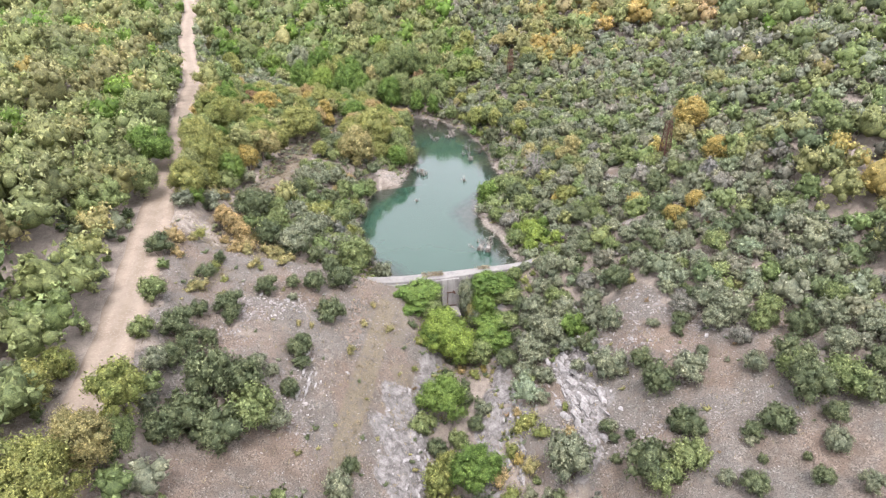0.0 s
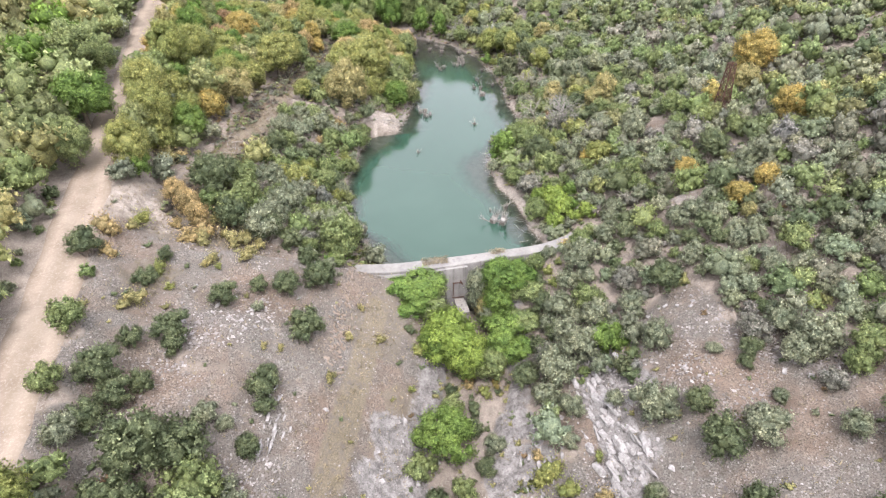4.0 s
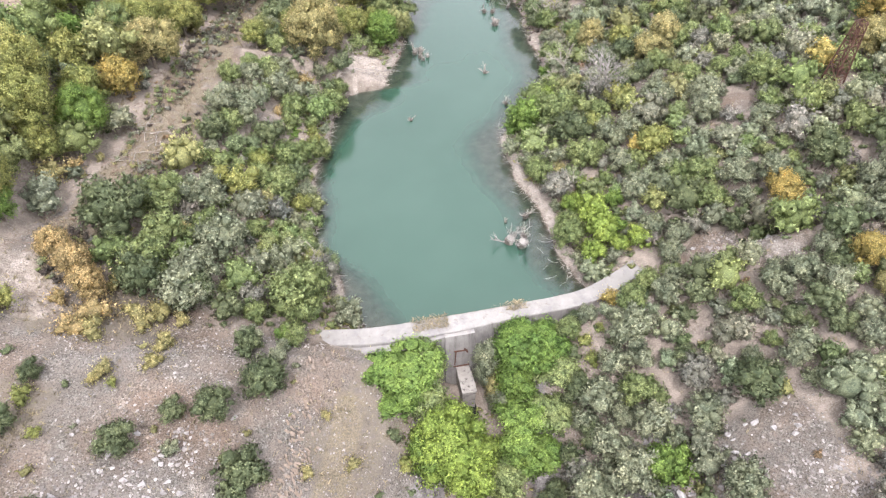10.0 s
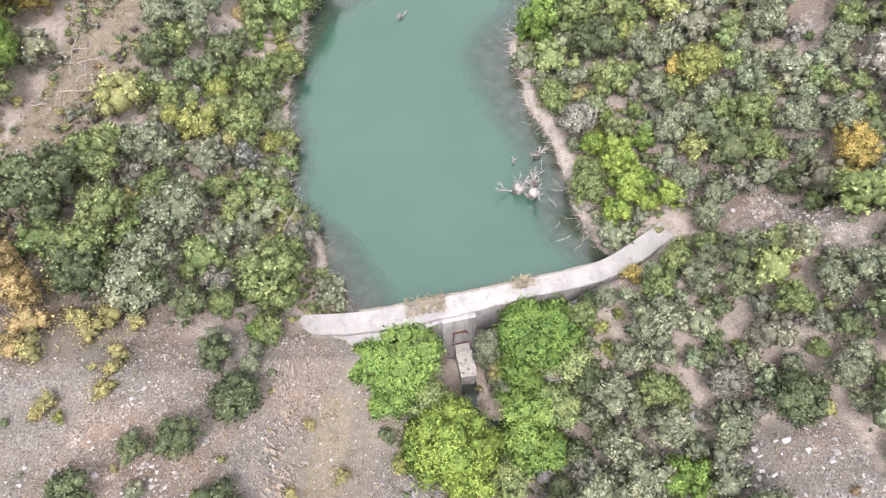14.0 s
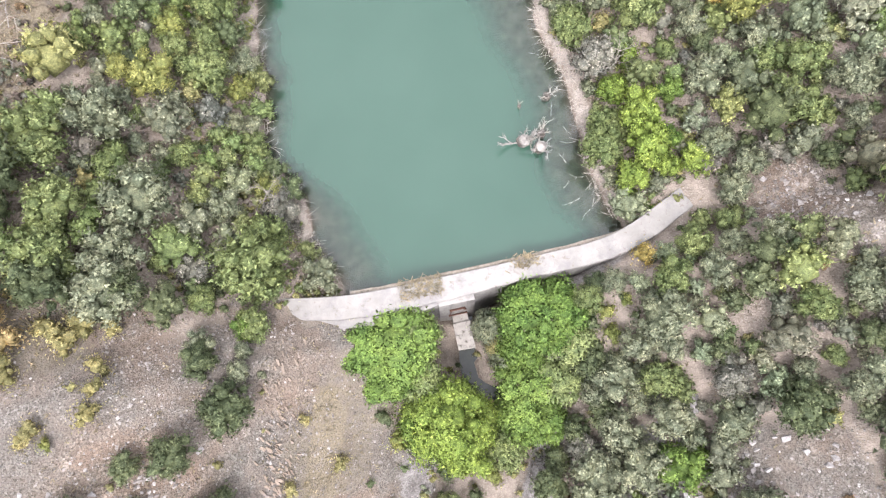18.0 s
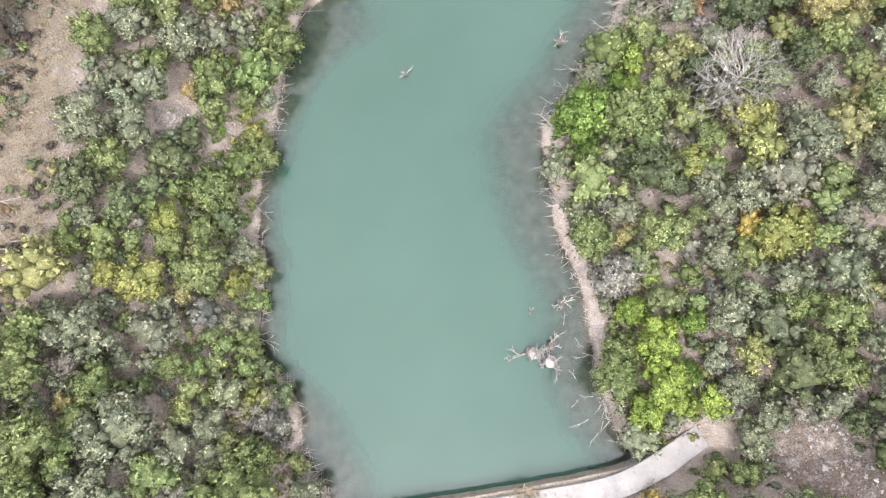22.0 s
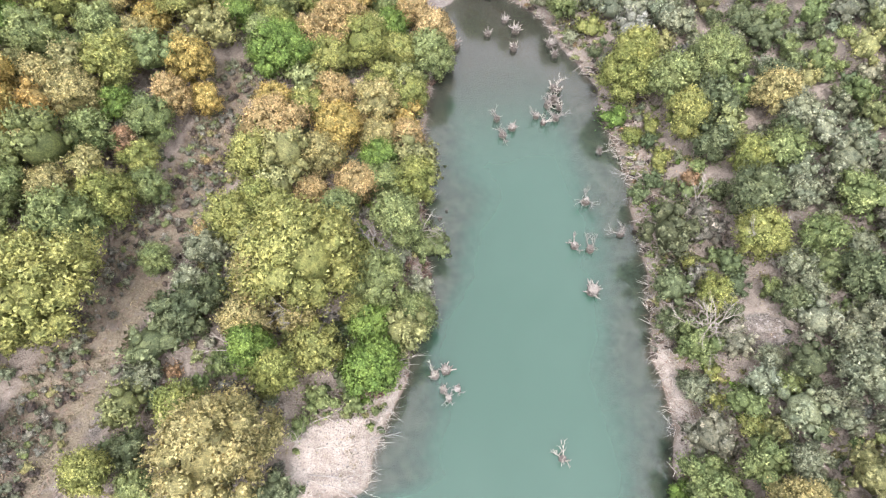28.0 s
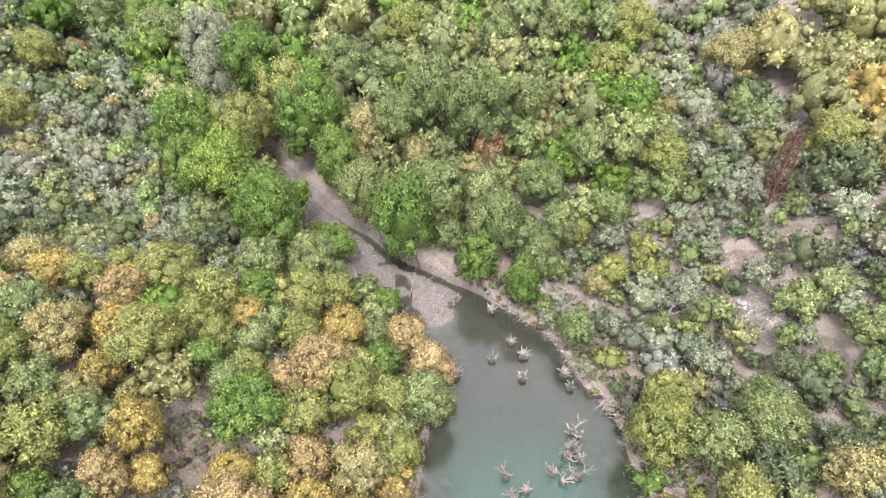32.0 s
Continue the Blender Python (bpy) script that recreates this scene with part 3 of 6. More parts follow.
def blob(x, y, spots):
    """Weight of a set of soft discs (x, y, radius)."""
    w = np.zeros(np.shape(x))
    ragged = 0.6 * vnoise(x, y, 3.0) + 0.4 * vnoise(x, y, 1.1)
    for cx, cy, r in spots:
        w = np.maximum(w, 1 - smooth(0.6, 1.15, np.hypot(x - cx, y - cy) / r * (0.75 + 0.5 * ragged)))
    return w


def near_line(x, y, line):
    """Distance from a polyline."""
    best = np.full(np.shape(x), 1e9)
    for (ax, ay), (bx, by) in zip(line, line[1:]):
        dx, dy = bx - ax, by - ay
        t = np.clip(((x - ax) * dx + (y - ay) * dy) / (dx * dx + dy * dy), 0, 1)
        best = np.minimum(best, np.hypot(x - ax - t * dx, y - ay - t * dy))
    return best


TRACK = [(-17, 96), (-14, 105), (-7.2, 118), (-3.2, 124), (-0.9, 132), (1.9, 139), (3.7, 145), (5.2, 152), (6.2, 158)]
HEATH = [(-13, 100), (-9.5, 110), (-5.5, 120), (-3, 131), (0.2, 143), (3, 152), (6.5, 161), (10, 170), (12, 178)]
CLEARINGS = [(51, 92, 3.5), (53.5, 88, 3.2), (54.6, 120, 2.2), (56, 146, 2.0), (65, 184, 3.3), (64, 190, 2.4), (70, 190, 2.5), (49.8, 116, 1.6), (59.5, 135, 1.8), (5.5, 126, 1.7), (13.2, 113, 1.5), (62, 110, 2.0), (47.5, 108, 1.5),
             (67, 179, 2.6), (20.8, 140.4, 3.9)]
BARE_LEFT = [(-6, 82, 13), (5, 84, 10), (-12, 90, 8), (10, 76, 9), (3, 70, 11), (-4, 64, 8), (12, 86, 6), (6, 58, 9), (-6, 92, 6), (2, 48, 9), (-15, 70, 6), (-16, 78, 5.5), (-12, 65, 6), (-16.5, 62, 4.5), (-15, 86, 6), (-4, 53, 8), (-12, 50, 6)]
BARE_RIGHT = [(44, 62, 9), (50, 54, 11), (38, 58, 9), (33, 64, 6), (30, 54, 8), (44, 46, 10), (36, 46, 9), (54, 42, 8), (45, 71, 5), (50, 36, 10), (60, 38, 9), (40, 34, 9)]


ROCKY = [(9, 62, 4.5), (11, 68, 3.5), (8, 56, 4), (24, 62, 3.5), (25, 68, 3), (37, 66, 3.5), (34, 58, 3)]
HEAPS = [(-9.9, 75.2, 3), (-6.5, 76.5, 3.5), (-1.4, 79.9, 2.6), (-11, 71.7, 2.2), (37, 67, 3), (42.5, 69, 4), (48.5, 66.8, 3.5), (51.5, 63, 3.5), (41, 63, 4), (-4, 60, 3), (44, 56, 3.5), (54, 58, 3), (36, 50, 3), (51, 91, 3), (65, 186, 3.5)]


def zones(x, y):
    """Bare scree, dry grass, and openness (0 thicket, 1 open)."""
    bare_l, bare_r = blob(x, y, BARE_LEFT), blob(x, y, BARE_RIGHT)
    clear = blob(x, y, CLEARINGS)
    trk = 1 - smooth(1.1, 2.6, near_line(x, y, TRACK))
    trk = np.maximum(trk, 1 - smooth(2.6, 4.4, near_line(x, y, HEATH)))
    lay = blob(x, y, [(-17, 97, 4.0), (-13, 94, 3.5)])
    scree = np.maximum.reduce([bare_l, bare_r, clear * 1.15, 0.75 * (1 - smooth(0.7, 1.9, near_line(x, y, TRACK)))]) * 0.85
    heath = 1 - smooth(2.2, 4.0, near_line(x, y, HEATH))
    grass = np.maximum.reduce([trk * 0.3, 0.72 * heath, blob(x, y, [(10, 80, 5), (12, 72, 3.5), (14, 84, 5), (-8, 94, 5), (9, 65, 3), (-14, 84, 4)]) * 0.5, 0.75 * (1 - smooth(0.8, 2.2, near_line(x, y, [(11, 84), (9, 78), (6, 70), (3, 62), (1, 54), (0, 46)]))), lay * 0.5, 0.12 * clear])
    return scree, grass, np.maximum.reduce([bare_l, bare_r, clear, trk, lay])


def build_ground():
    xs = steps_of((-900, -260, 40), (-260, -90, 10), (-90, -32, 2.2), (-32, -22, 1.2), (-22, 66, 0.5), (66, 80, 0.9), (80, 130, 2.2), (130, 300, 10), (300, 940, 40))
    ys = steps_of((-500, -100, 40), (-100, 20, 8), (20, 42, 1.0), (42, 92, 0.4), (92, 188, 0.75), (188, 232, 0.45), (232, 300, 2.0), (300, 460, 6), (460, 1260, 40))
    X, Y = np.meshgrid(xs, ys)
    x, y = X.ravel(), Y.ravel()
    z = land(x, y)
    nx, ny = len(xs), len(ys)
    i = (np.arange(ny - 1)[:, None] * nx + np.arange(nx - 1)).ravel()
    faces = np.stack([i, i + 1, i + nx + 1, i + nx], 1)
    me = mesh_from("ground", np.stack([x, y, z], 1), faces, SOIL, True)
    scree, grass, _ = zones(x, y)
    scree = scree * (1 - (y < 91) * (1 - smooth(-0.3, 0.6, np.maximum(*rims(x, y)))))
    dl, dr = rims(x, y)
    out = np.maximum(dl, dr)
    lake = smooth(90, 93, y)
    wet = (1 - smooth(-0.02, 0.12, z)) * lake * (out < 0.5)
    mud = lake * (1 - smooth(176, 186, y)) * smooth(-0.3, 0.15, out) * (1 - smooth(0.7, 1.5, out + 0.4 * (dl > dr)))
    mud = mud * (1 - 0.9 * smooth(142, 155, y))
    mud = np.maximum(mud, 0.34 * (1 - smooth(0.2, 1.1, near_line(x, y, TRACK))))
    mud = np.maximum(mud, 0.55 * blob(x, y, [(-17, 97, 4.2), (-14, 95, 3.0)]))
    mud = np.maximum(mud, 0.4 * blob(x, y, CLEARINGS[:-1]))
    mud = np.maximum(mud, 1.3 * blob(x, y, [(20.8, 140.2, 3.7)]))
    gully = (1 - lake) * (1 - smooth(2.5, 6, out)) * smooth(0.2, 1.0, out) * (y > 30)
    ridge = (1 - smooth(1.2, 3.0, near_line(x, y, [(29, 50), (33, 58), (34, 66), (36, 72)]))) * 0.9
    gravel = smooth(172, 182, y) * (1 - smooth(228, 236, y)) * (1 - smooth(-0.2, 0.6, out)) * (z > -1.2)
    wet = wet * (1 - 0.75 * smooth(172, 184, y))
    paint(me, "zone", np.stack([scree, grass, wet], 1))
    paint(me, "zone_two", np.stack([mud, np.maximum.reduce([gully * 0.75, ridge, 0.8 * blob(x, y, ROCKY)]), gravel], 1))
    tagged(part("ground", me, None), "rocky hillside soil with scree, dry grass and leaf litter", "ground", kind="structure")


build_ground()


def build_water():
    xs, ys = steps_of((4, 60, 0.7)), steps_of((91.2, 232, 0.7))
    X, Y = np.meshgrid(xs, ys)
    x, y = X.ravel(), Y.ravel()
    nx, ny = len(xs), len(ys)
    i = (np.arange(ny - 1)[:, None] * nx + np.arange(nx - 1)).ravel()
    faces = np.stack([i, i + 1, i + nx + 1, i + nx], 1)
    z = land(x, y)
    keep = (z[faces].min(1) < 0.05) & (np.maximum(*rims(x, y))[faces].min(1) < 0.6)
    used, where = np.unique(faces[keep], return_inverse=True)
    me = mesh_from("lake_surface", np.stack([x[used], y[used], 0 * used], 1), where.reshape(-1, 4), WATER, True)
    paint(me, "depth", 1 - np.exp(-np.maximum(0, -z[used]) / (0.75 + 0.6 * smooth(172, 184, y[used]))), "FLOAT")
    paint(me, "inflow", smooth(166, 190, y[used]), "FLOAT")
    tagged(part("water", me, None), "still murky green reservoir water", "water", kind="structure")


build_water()


def build_road():
    ys = np.arange(-100, 338, 1.2)
    cols = 9
    V, A = [], []
    for y in ys:
        cx = float(along(ROAD, y)) + 0.25 * math.sin(y * 0.11)
        half = ROAD_HALF + 0.5 * (float(vnoise(5.0, y, 4)) - 0.5)
        for c in range(cols):
            u = c / (cols - 1)
            rut = -0.05 * math.exp(-((u - 0.27) / 0.07) ** 2) - 0.05 * math.exp(-((u - 0.73) / 0.07) ** 2)
            edge = -0.12 if c in (0, cols - 1) else 0.0
            V.append((cx + (2 * u - 1) * half, y, float(along(ROAD, y, 2)) + 0.09 + rut + edge + 0.03 * math.sin(y * 0.7 + c)))
            A.append(u)
    n = len(ys)
    i = (np.arange(n - 1)[:, None] * cols + np.arange(cols - 1)).ravel()
    me = mesh_from("road", V, np.stack([i, i + 1, i + cols + 1, i + cols], 1), EARTH, True)
    paint(me, "across", A, "FLOAT")
    tagged(part("road", me, None), "pale packed-earth track with two worn wheel ruts", "dirt road", kind="structure")


build_road()

# ---- dam ----


def slab(bm, top, foot):
    """A block between two polygons of equal count."""
    a = [bm.verts.new(p) for p in top]
    b = [bm.verts.new(p) for p in foot]
    n = len(a)
    bm.faces.new(a)
    bm.faces.new(b[::-1])
    for i in range(n):
        bm.faces.new((a[i], b[i], b[(i + 1) % n], a[(i + 1) % n]))
    bmesh.ops.recalc_face_normals(bm, faces=bm.faces[:])


def bend(points, n=8):
    """A smooth line through the points."""
    p = [points[0], *points, points[-1]]
    out = []
    for i in range(1, len(p) - 2):
        for k in range(n):
            t = k / n
            out.append(tuple(0.5 * (2 * p[i][c] + (p[i + 1][c] - p[i - 1][c]) * t + (2 * p[i - 1][c] - 5 * p[i][c] + 4 * p[i + 1][c] - p[i + 2][c]) * t * t
                                    + (3 * p[i][c] - p[i - 1][c] - 3 * p[i + 1][c] + p[i + 2][c]) * t ** 3) for c in (0, 1)))
    return out + [points[-1]]


def sweep(sections):
    """A solid through cross-sections of equal length."""
    bm = bmesh.new()
    rings = [[bm.verts.new(p) for p in s] for s in sections]
    n = len(rings[0])
    for r, q in zip(rings, rings[1:]):
        for i in range(n):
            bm.faces.new((r[i], r[(i + 1) % n], q[(i + 1) % n], q[i]))
    bm.faces.new(rings[0])
    bm.faces.new(rings[-1][::-1])
    bmesh.ops.recalc_face_normals(bm, faces=bm.faces[:])
    return bm


def build_dam():
    dam = tagged(new("dam"), "weathered pale concrete dam with a flat crest across the gorge", "dam")
    up = bend([(7.6, 93.3), (14.2, 92.15), (21.6, 91.95), (30, 91.95), (37, 92.35), (43.6, 95.0)])
    down = bend([(7.4, 91.5), (13.7, 90.2), (21.8, 89.95), (28.9, 90.2), (37.4, 90.5), (44.6, 93.2)])
    rng = random.Random(3)
    cuts = [(0, 15), (15, 25), (25, 40)]
    wobble = [rng.uniform(-0.05, 0.05) for _ in up]
    for lo, hi in cuts:
        sections = []
        for i in range(lo, hi + 1):
            (ax, ay), (bx, by) = up[i], down[i]
            dx, dy = (bx - ax) / math.hypot(bx - ax, by - ay), (by - ay) / math.hypot(bx - ax, by - ay)
            z = 2.25 + 0.06 * math.cos(i * 0.16) + 0.2 * wobble[i]
            w = wobble[i]
            sections.append([(ax, ay, -9), (ax, ay, z - 0.06), (ax + 0.06 * dx, ay + 0.06 * dy, z), (bx - 0.08 * dx + w * dx, by - 0.08 * dy + w * dy, z - 0.03),
                             (bx + w * dx, by + w * dy, z - 0.12), (bx + 1.3 * dx, by + 1.3 * dy, -9)])
        part("dam_block", sweep(sections), CONCRETE, dam)
    for name, lo, hi, drop, wide, mat, words in (("upstream_ledge", 8, 33, 0.42, 0.4, TAN_RUBBLE, "stained crumbling ledge"), ("downstream_step", 1, 16, 0.4, 0.85, CONCRETE, "lower concrete step")):
        sections = []
        for i in range(lo, hi + 1):
            (ax, ay), (bx, by) = (up[i], down[i]) if name == "upstream_ledge" else (down[i], up[i])
            n = math.hypot(bx - ax, by - ay)
            dx, dy = (ax - bx) / n, (ay - by) / n
            w = wide * (0.8 + 4 * abs(wobble[i])) * min(1, 0.15 + 0.25 * (hi - i))
            z = 2.25 - drop
            inner = (ax - 0.02 * dx, ay - 0.02 * dy)
            outer = (ax + w * dx, ay + w * dy)
            sections.append([(*inner, -3), (*inner, z), (outer[0] - 0.05 * dx, outer[1] - 0.05 * dy, z - 0.03), (*outer, z - 0.1), (*outer, -3)])
        part(name, sweep(sections), mat, dam, words)
    # pier with the old sluice gate, over the outlet chamber
    bm = bmesh.new()
    slab(bm, [(21.2, 90.25, 1.95), (21.25, 89.55, 1.9), (24.3, 89.5, 1.9), (24.3, 90.2, 1.95)], [(21.0, 90.0, -8.6), (21.1, 88.5, -8.6), (24.5, 88.45, -8.6), (24.5, 90.0, -8.6)])
    pier = part("gate_pier", bm, CONCRETE, dam, "pale streaked pier")
    for a, b, r in (((22.1, 89.2, -0.35), (23.5, 89.2, -0.45), 0.09), ((22.3, 89.2, -0.3), (22.15, 89.1, -2.6), 0.08), ((23.2, 89.2, -0.1), (23.5, 89.1, -0.7), 0.11), ((22.0, 88.95, -2.75), (23.7, 88.95, -2.8), 0.08)):
        bm = bmesh.new()
        beam(bm, a, b, r, r, 4)
        part("gate_rail", bm, RUST, pier, "rusty gate rail")
    # outlet chamber at the foot of the downstream face
    box = tagged(new("outlet_chamber"), "small stained concrete outlet chamber at the dam's foot", "concrete chamber")
    bm = bmesh.new()
    e = [(22.3, 89.3), (22.25, 85.9), (23.6, 85.8), (23.7, 89.3)]
    slab(bm, [(x, y, -3.05) for x, y in e], [(x, y, -8.5) for x, y in e])
    walls = part("chamber_body", bm, MOSSY, box)
    bm = bmesh.new()
    e = [(22.2, 88.2), (22.15, 85.75), (23.7, 85.65), (23.8, 88.2)]
    slab(bm, [(x, y, -2.85) for x, y in e], [(x, y, -3.05) for x, y in e])
    bmesh.ops.bevel(bm, geom=bm.edges[:], offset=0.03, segments=1, affect="EDGES")
    part("roof_slab", bm, MOSSY, walls, "mossy roof slab")
    bm = bmesh.new()
    e = [(20.8, 89.2), (20.6, 83), (25.5, 80), (26.6, 84), (26.2, 89.2)]
    slab(bm, [(x, y, -6.2) for x, y in e], [(x, y, -8.0) for x, y in e])
    tagged(part("stilling_pool", bm, DARK_POOL), "small dark still pool below the dam", "water", kind="structure")


build_dam()

# ---- plants ----
RNG = random.Random(11)
PROTO = {}
SHAPES = {
    "shrub": [dict(seed=s, lumps=24, leaves=1500, leaf=0.044, tall=h, wide=0.84, lump=0.25, even=0.65) for s, h in ((1, 1.4), (2, 1.6), (3, 1.5), (4, 1.3), (5, 1.7))],
    "tree": [dict(seed=s, lumps=42, leaves=3600, leaf=0.034, tall=h, wide=0.82, foot=0.2, lump=0.235, even=0.62, tip=0.12) for s, h in ((21, 1.9), (22, 2.1), (23, 1.8), (24, 2.3))],
    "bigtree": [dict(seed=s, lumps=60, leaves=9000, leaf=0.024, tall=h, wide=0.84, foot=0.22, lump=0.2, even=0.6, tip=0.14) for s, h in ((31, 1.8), (32, 2.0), (33, 2.1))],
    "tuft": [dict(seed=s, lumps=9, leaves=420, leaf=0.055, tall=1.05, wide=0.72, lump=0.3, ragged=0.5, even=0.4) for s in (41, 42, 43)],
}
WORDS = {"sage": "grey-green", "dark": "dark green", "moss": "mid-green", "green": "bright green", "olive": "yellow-green", "lime": "lime-green", "gold": "golden yellow", "straw": "straw-coloured", "rust": "russet", "amber": "pale amber", "grey": "half-dry grey"}
CROWNS = {(s, i): crown_arrays(**a) for s, v in SHAPES.items() for i, a in enumerate(v)}


def prototype(shape, hue, variant):
    """A plant of crown radius 1 at the origin, with stem and crown; later ones are copies of it."""
    key = shape, hue, variant
    if key not in PROTO:
        name, words, cat = {"shrub": ("evergreen_shrub", "rounded %s evergreen shrub on the hillside", "shrub"),
                            "tree": ("broadleaf_tree", "broadleaf tree with a %s leafy crown", "tree"),
                            "bigtree": ("broadleaf_tree", "large spreading broadleaf tree with a %s crown", "tree"),
                            "tuft": ("low_bush", "low ragged %s bush on dry ground", "bush")}[shape]
        root = tagged(new(name), words % WORDS[hue], cat, cat + "s on the slopes")
        v, q, t, soft = CROWNS[shape, variant]
        me = mesh_from("crown", v, np.concatenate([q, t]), LEAF[hue], True)
        set_normals(me, soft)
        # marks the cores, which get painted shade in the leaf colour
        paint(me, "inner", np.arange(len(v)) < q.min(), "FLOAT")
        part("crown", me, None, root)
        rng = random.Random(variant)
        bm = bmesh.new()
        if "tree" in shape:
            beam(bm, (0, 0, -0.3), (0.03, 0.02, 0.75), 0.085, 0.055, 7)
            for i in range(5):
                a = i * 1.257 + rng.random()
                beam(bm, (0.02, 0.02, 0.5 + 0.05 * i), (0.45 * math.cos(a), 0.45 * math.sin(a), 0.9 + 0.1 * i), 0.045, 0.015, 5)
        else:
            for i in range(5):
                a = i * 1.257 + rng.random()
                beam(bm, (0.06 * math.cos(a), 0.06 * math.sin(a), -0.25), (0.42 * math.cos(a), 0.42 * math.sin(a), 0.55), 0.045, 0.015, 4)
        part("trunk" if "tree" in shape else "woody_base", bm, BARK, root)
        PROTO[key] = root
        return root, True
    return PROTO[key], False


PLACED = []
CREST_LINE = [(6.5, 92.6), (14, 91.2), (37, 91.4), (44.8, 94.3)]


def plant(shape, hue, x, y, r, tall=1.0, sink=0.0):
    """One plant of its own, with crown radius r, at (x, y)."""
    if (x > 36 or x < 14) and near_line(x, y, CREST_LINE) < 0.7 + 0.4 * r:
        return
    if shape == "tree" and r > 2.9:
        shape = "bigtree"
    variant = RNG.randrange(len(SHAPES[shape]))
    root, fresh = prototype(shape, hue, variant)
    m = Matrix.LocRotScale((x, y, ground(x, y) - sink), Euler((RNG.uniform(-0.07, 0.07), RNG.uniform(-0.07, 0.07), RNG.uniform(0, 6.28))), None)
    r *= 1.2 if shape == "shrub" and y > 84 else 1.1
    s = (r * RNG.uniform(0.92, 1.08), r * RNG.uniform(0.92, 1.08), r * tall * RNG.uniform(0.9, 1.1))
    ob = root if fresh else copy_thing(root, m)
    ob.matrix_basis = m @ Matrix.Diagonal((*s, 1))
    PLACED.append((x, y, r * (0.8 if "tree" in shape else 0.95)))


LEFT_SLOPE = [
    ("shrub", "dark", -6.3, 80.7, 1.6), ("shrub", "dark", -2.8, 82.9, 1.12), ("shrub", "dark", 0.6, 83.0, 1.72), ("shrub", "dark", 4.7, 85.2, 1.92), ("shrub", "dark", 2.4, 77.6, 2.34),
    ("shrub", "dark", 3.1, 89.2, 1.41), ("shrub", "moss", 6.8, 91.2, 1.38), ("shrub", "sage", -2.8, 80.1, 0.79), ("shrub", "sage", 5.6, 87.8, 0.79), ("shrub", "dark", -10.9, 74.8, 1.81),
    ("shrub", "dark", -10.6, 72.7, 1.27), ("shrub", "dark", -14.2, 73.3, 1.37), ("shrub", "dark", -14.0, 82.5, 1.41), ("shrub", "dark", -12.8, 86.9, 0.9), ("shrub", "dark", -2.0, 70.9, 1.12),
    ("shrub", "dark", -6.1, 96.6, 2.23), ("shrub", "sage", -2.1, 96.1, 2.51), ("shrub", "dark", -8.5, 104.2, 3.22), ("shrub", "moss", -5.6, 107.3, 2.49), ("shrub", "moss", 7.7, 95.6, 2.84),
    ("shrub", "sage", -1.6, 109.6, 2.4), ("shrub", "sage", 1.0, 102.2, 2.58), ("shrub", "moss", 3.4, 93.7, 1.18), ("shrub", "sage", 3.1, 90.3, 1.12), ("shrub", "sage", 5.9, 89.2, 0.68),
    ("shrub", "moss", 8.5, 97.7, 2.3), ("shrub", "moss", 8.0, 94.1, 1.87), ("shrub", "moss", -5.7, 98.4, 2.35), ("shrub", "sage", -1.6, 98.3, 2.24), ("shrub", "dark", -1.8, 95.5, 2.06),
]
LEFT_SLOPE_TUFTS = [
    ("tuft", "olive", -13.2, 85.0, 1.08), ("tuft", "straw", -14.8, 79.8, 1.45), ("tuft", "straw", -15.7, 78.5, 0.89), ("tuft", "straw", -7.8, 86.7, 1.03), ("tuft", "olive", -7.0, 85.6, 0.61),
    ("tuft", "straw", -4.0, 87.0, 1.15), ("tuft", "straw", -3.6, 90.1, 0.99), ("tree", "amber", -11.4, 98.0, 1.9), ("tree", "amber", -10.2, 95.8, 1.7), ("tree", "amber", -12.8, 99.6, 1.6), ("tuft", "amber", -9.2, 93.2, 1.7), ("tuft", "straw", -8.4, 97.6, 1.6), ("tuft", "amber", -10.8, 91.7, 1.61),
    ("tuft", "amber", -12.6, 95.3, 1.12), ("tuft", "straw", -9.1, 90.9, 1.4), ("tuft", "straw", -6.4, 93.7, 1.25), ("tuft", "straw", -4.2, 93.8, 1.5), ("tuft", "straw", 10.7, 79.0, 0.88),
    ("tuft", "olive", 13.4, 74.3, 0.66), ("tuft", "olive", -16.3, 94.1, 1.5), ("tuft", "straw", -16.7, 92.2, 1.04), ("tuft", "straw", -2.3, 74.4, 0.56), ("tuft", "straw", -0.6, 74.3, 0.56),
    ("tuft", "amber", -17.9, 89.7, 1.39), ("tuft", "amber", -17.9, 85.7, 1.18), ("tuft", "straw", 6.9, 78.2, 0.84), ("tuft", "straw", 8.9, 83.1, 0.67), ("tuft", "straw", 4.2, 72.0, 0.87),
    ("tuft", "olive", -11.8, 81.8, 0.76), ("tuft", "straw", -5.7, 92.4, 1.3), ("tuft", "straw", -2.8, 93.2, 1.08), ("tuft", "straw", -3.6, 88.8, 0.91), ("tuft", "straw", -8.5, 86.3, 0.79),
]
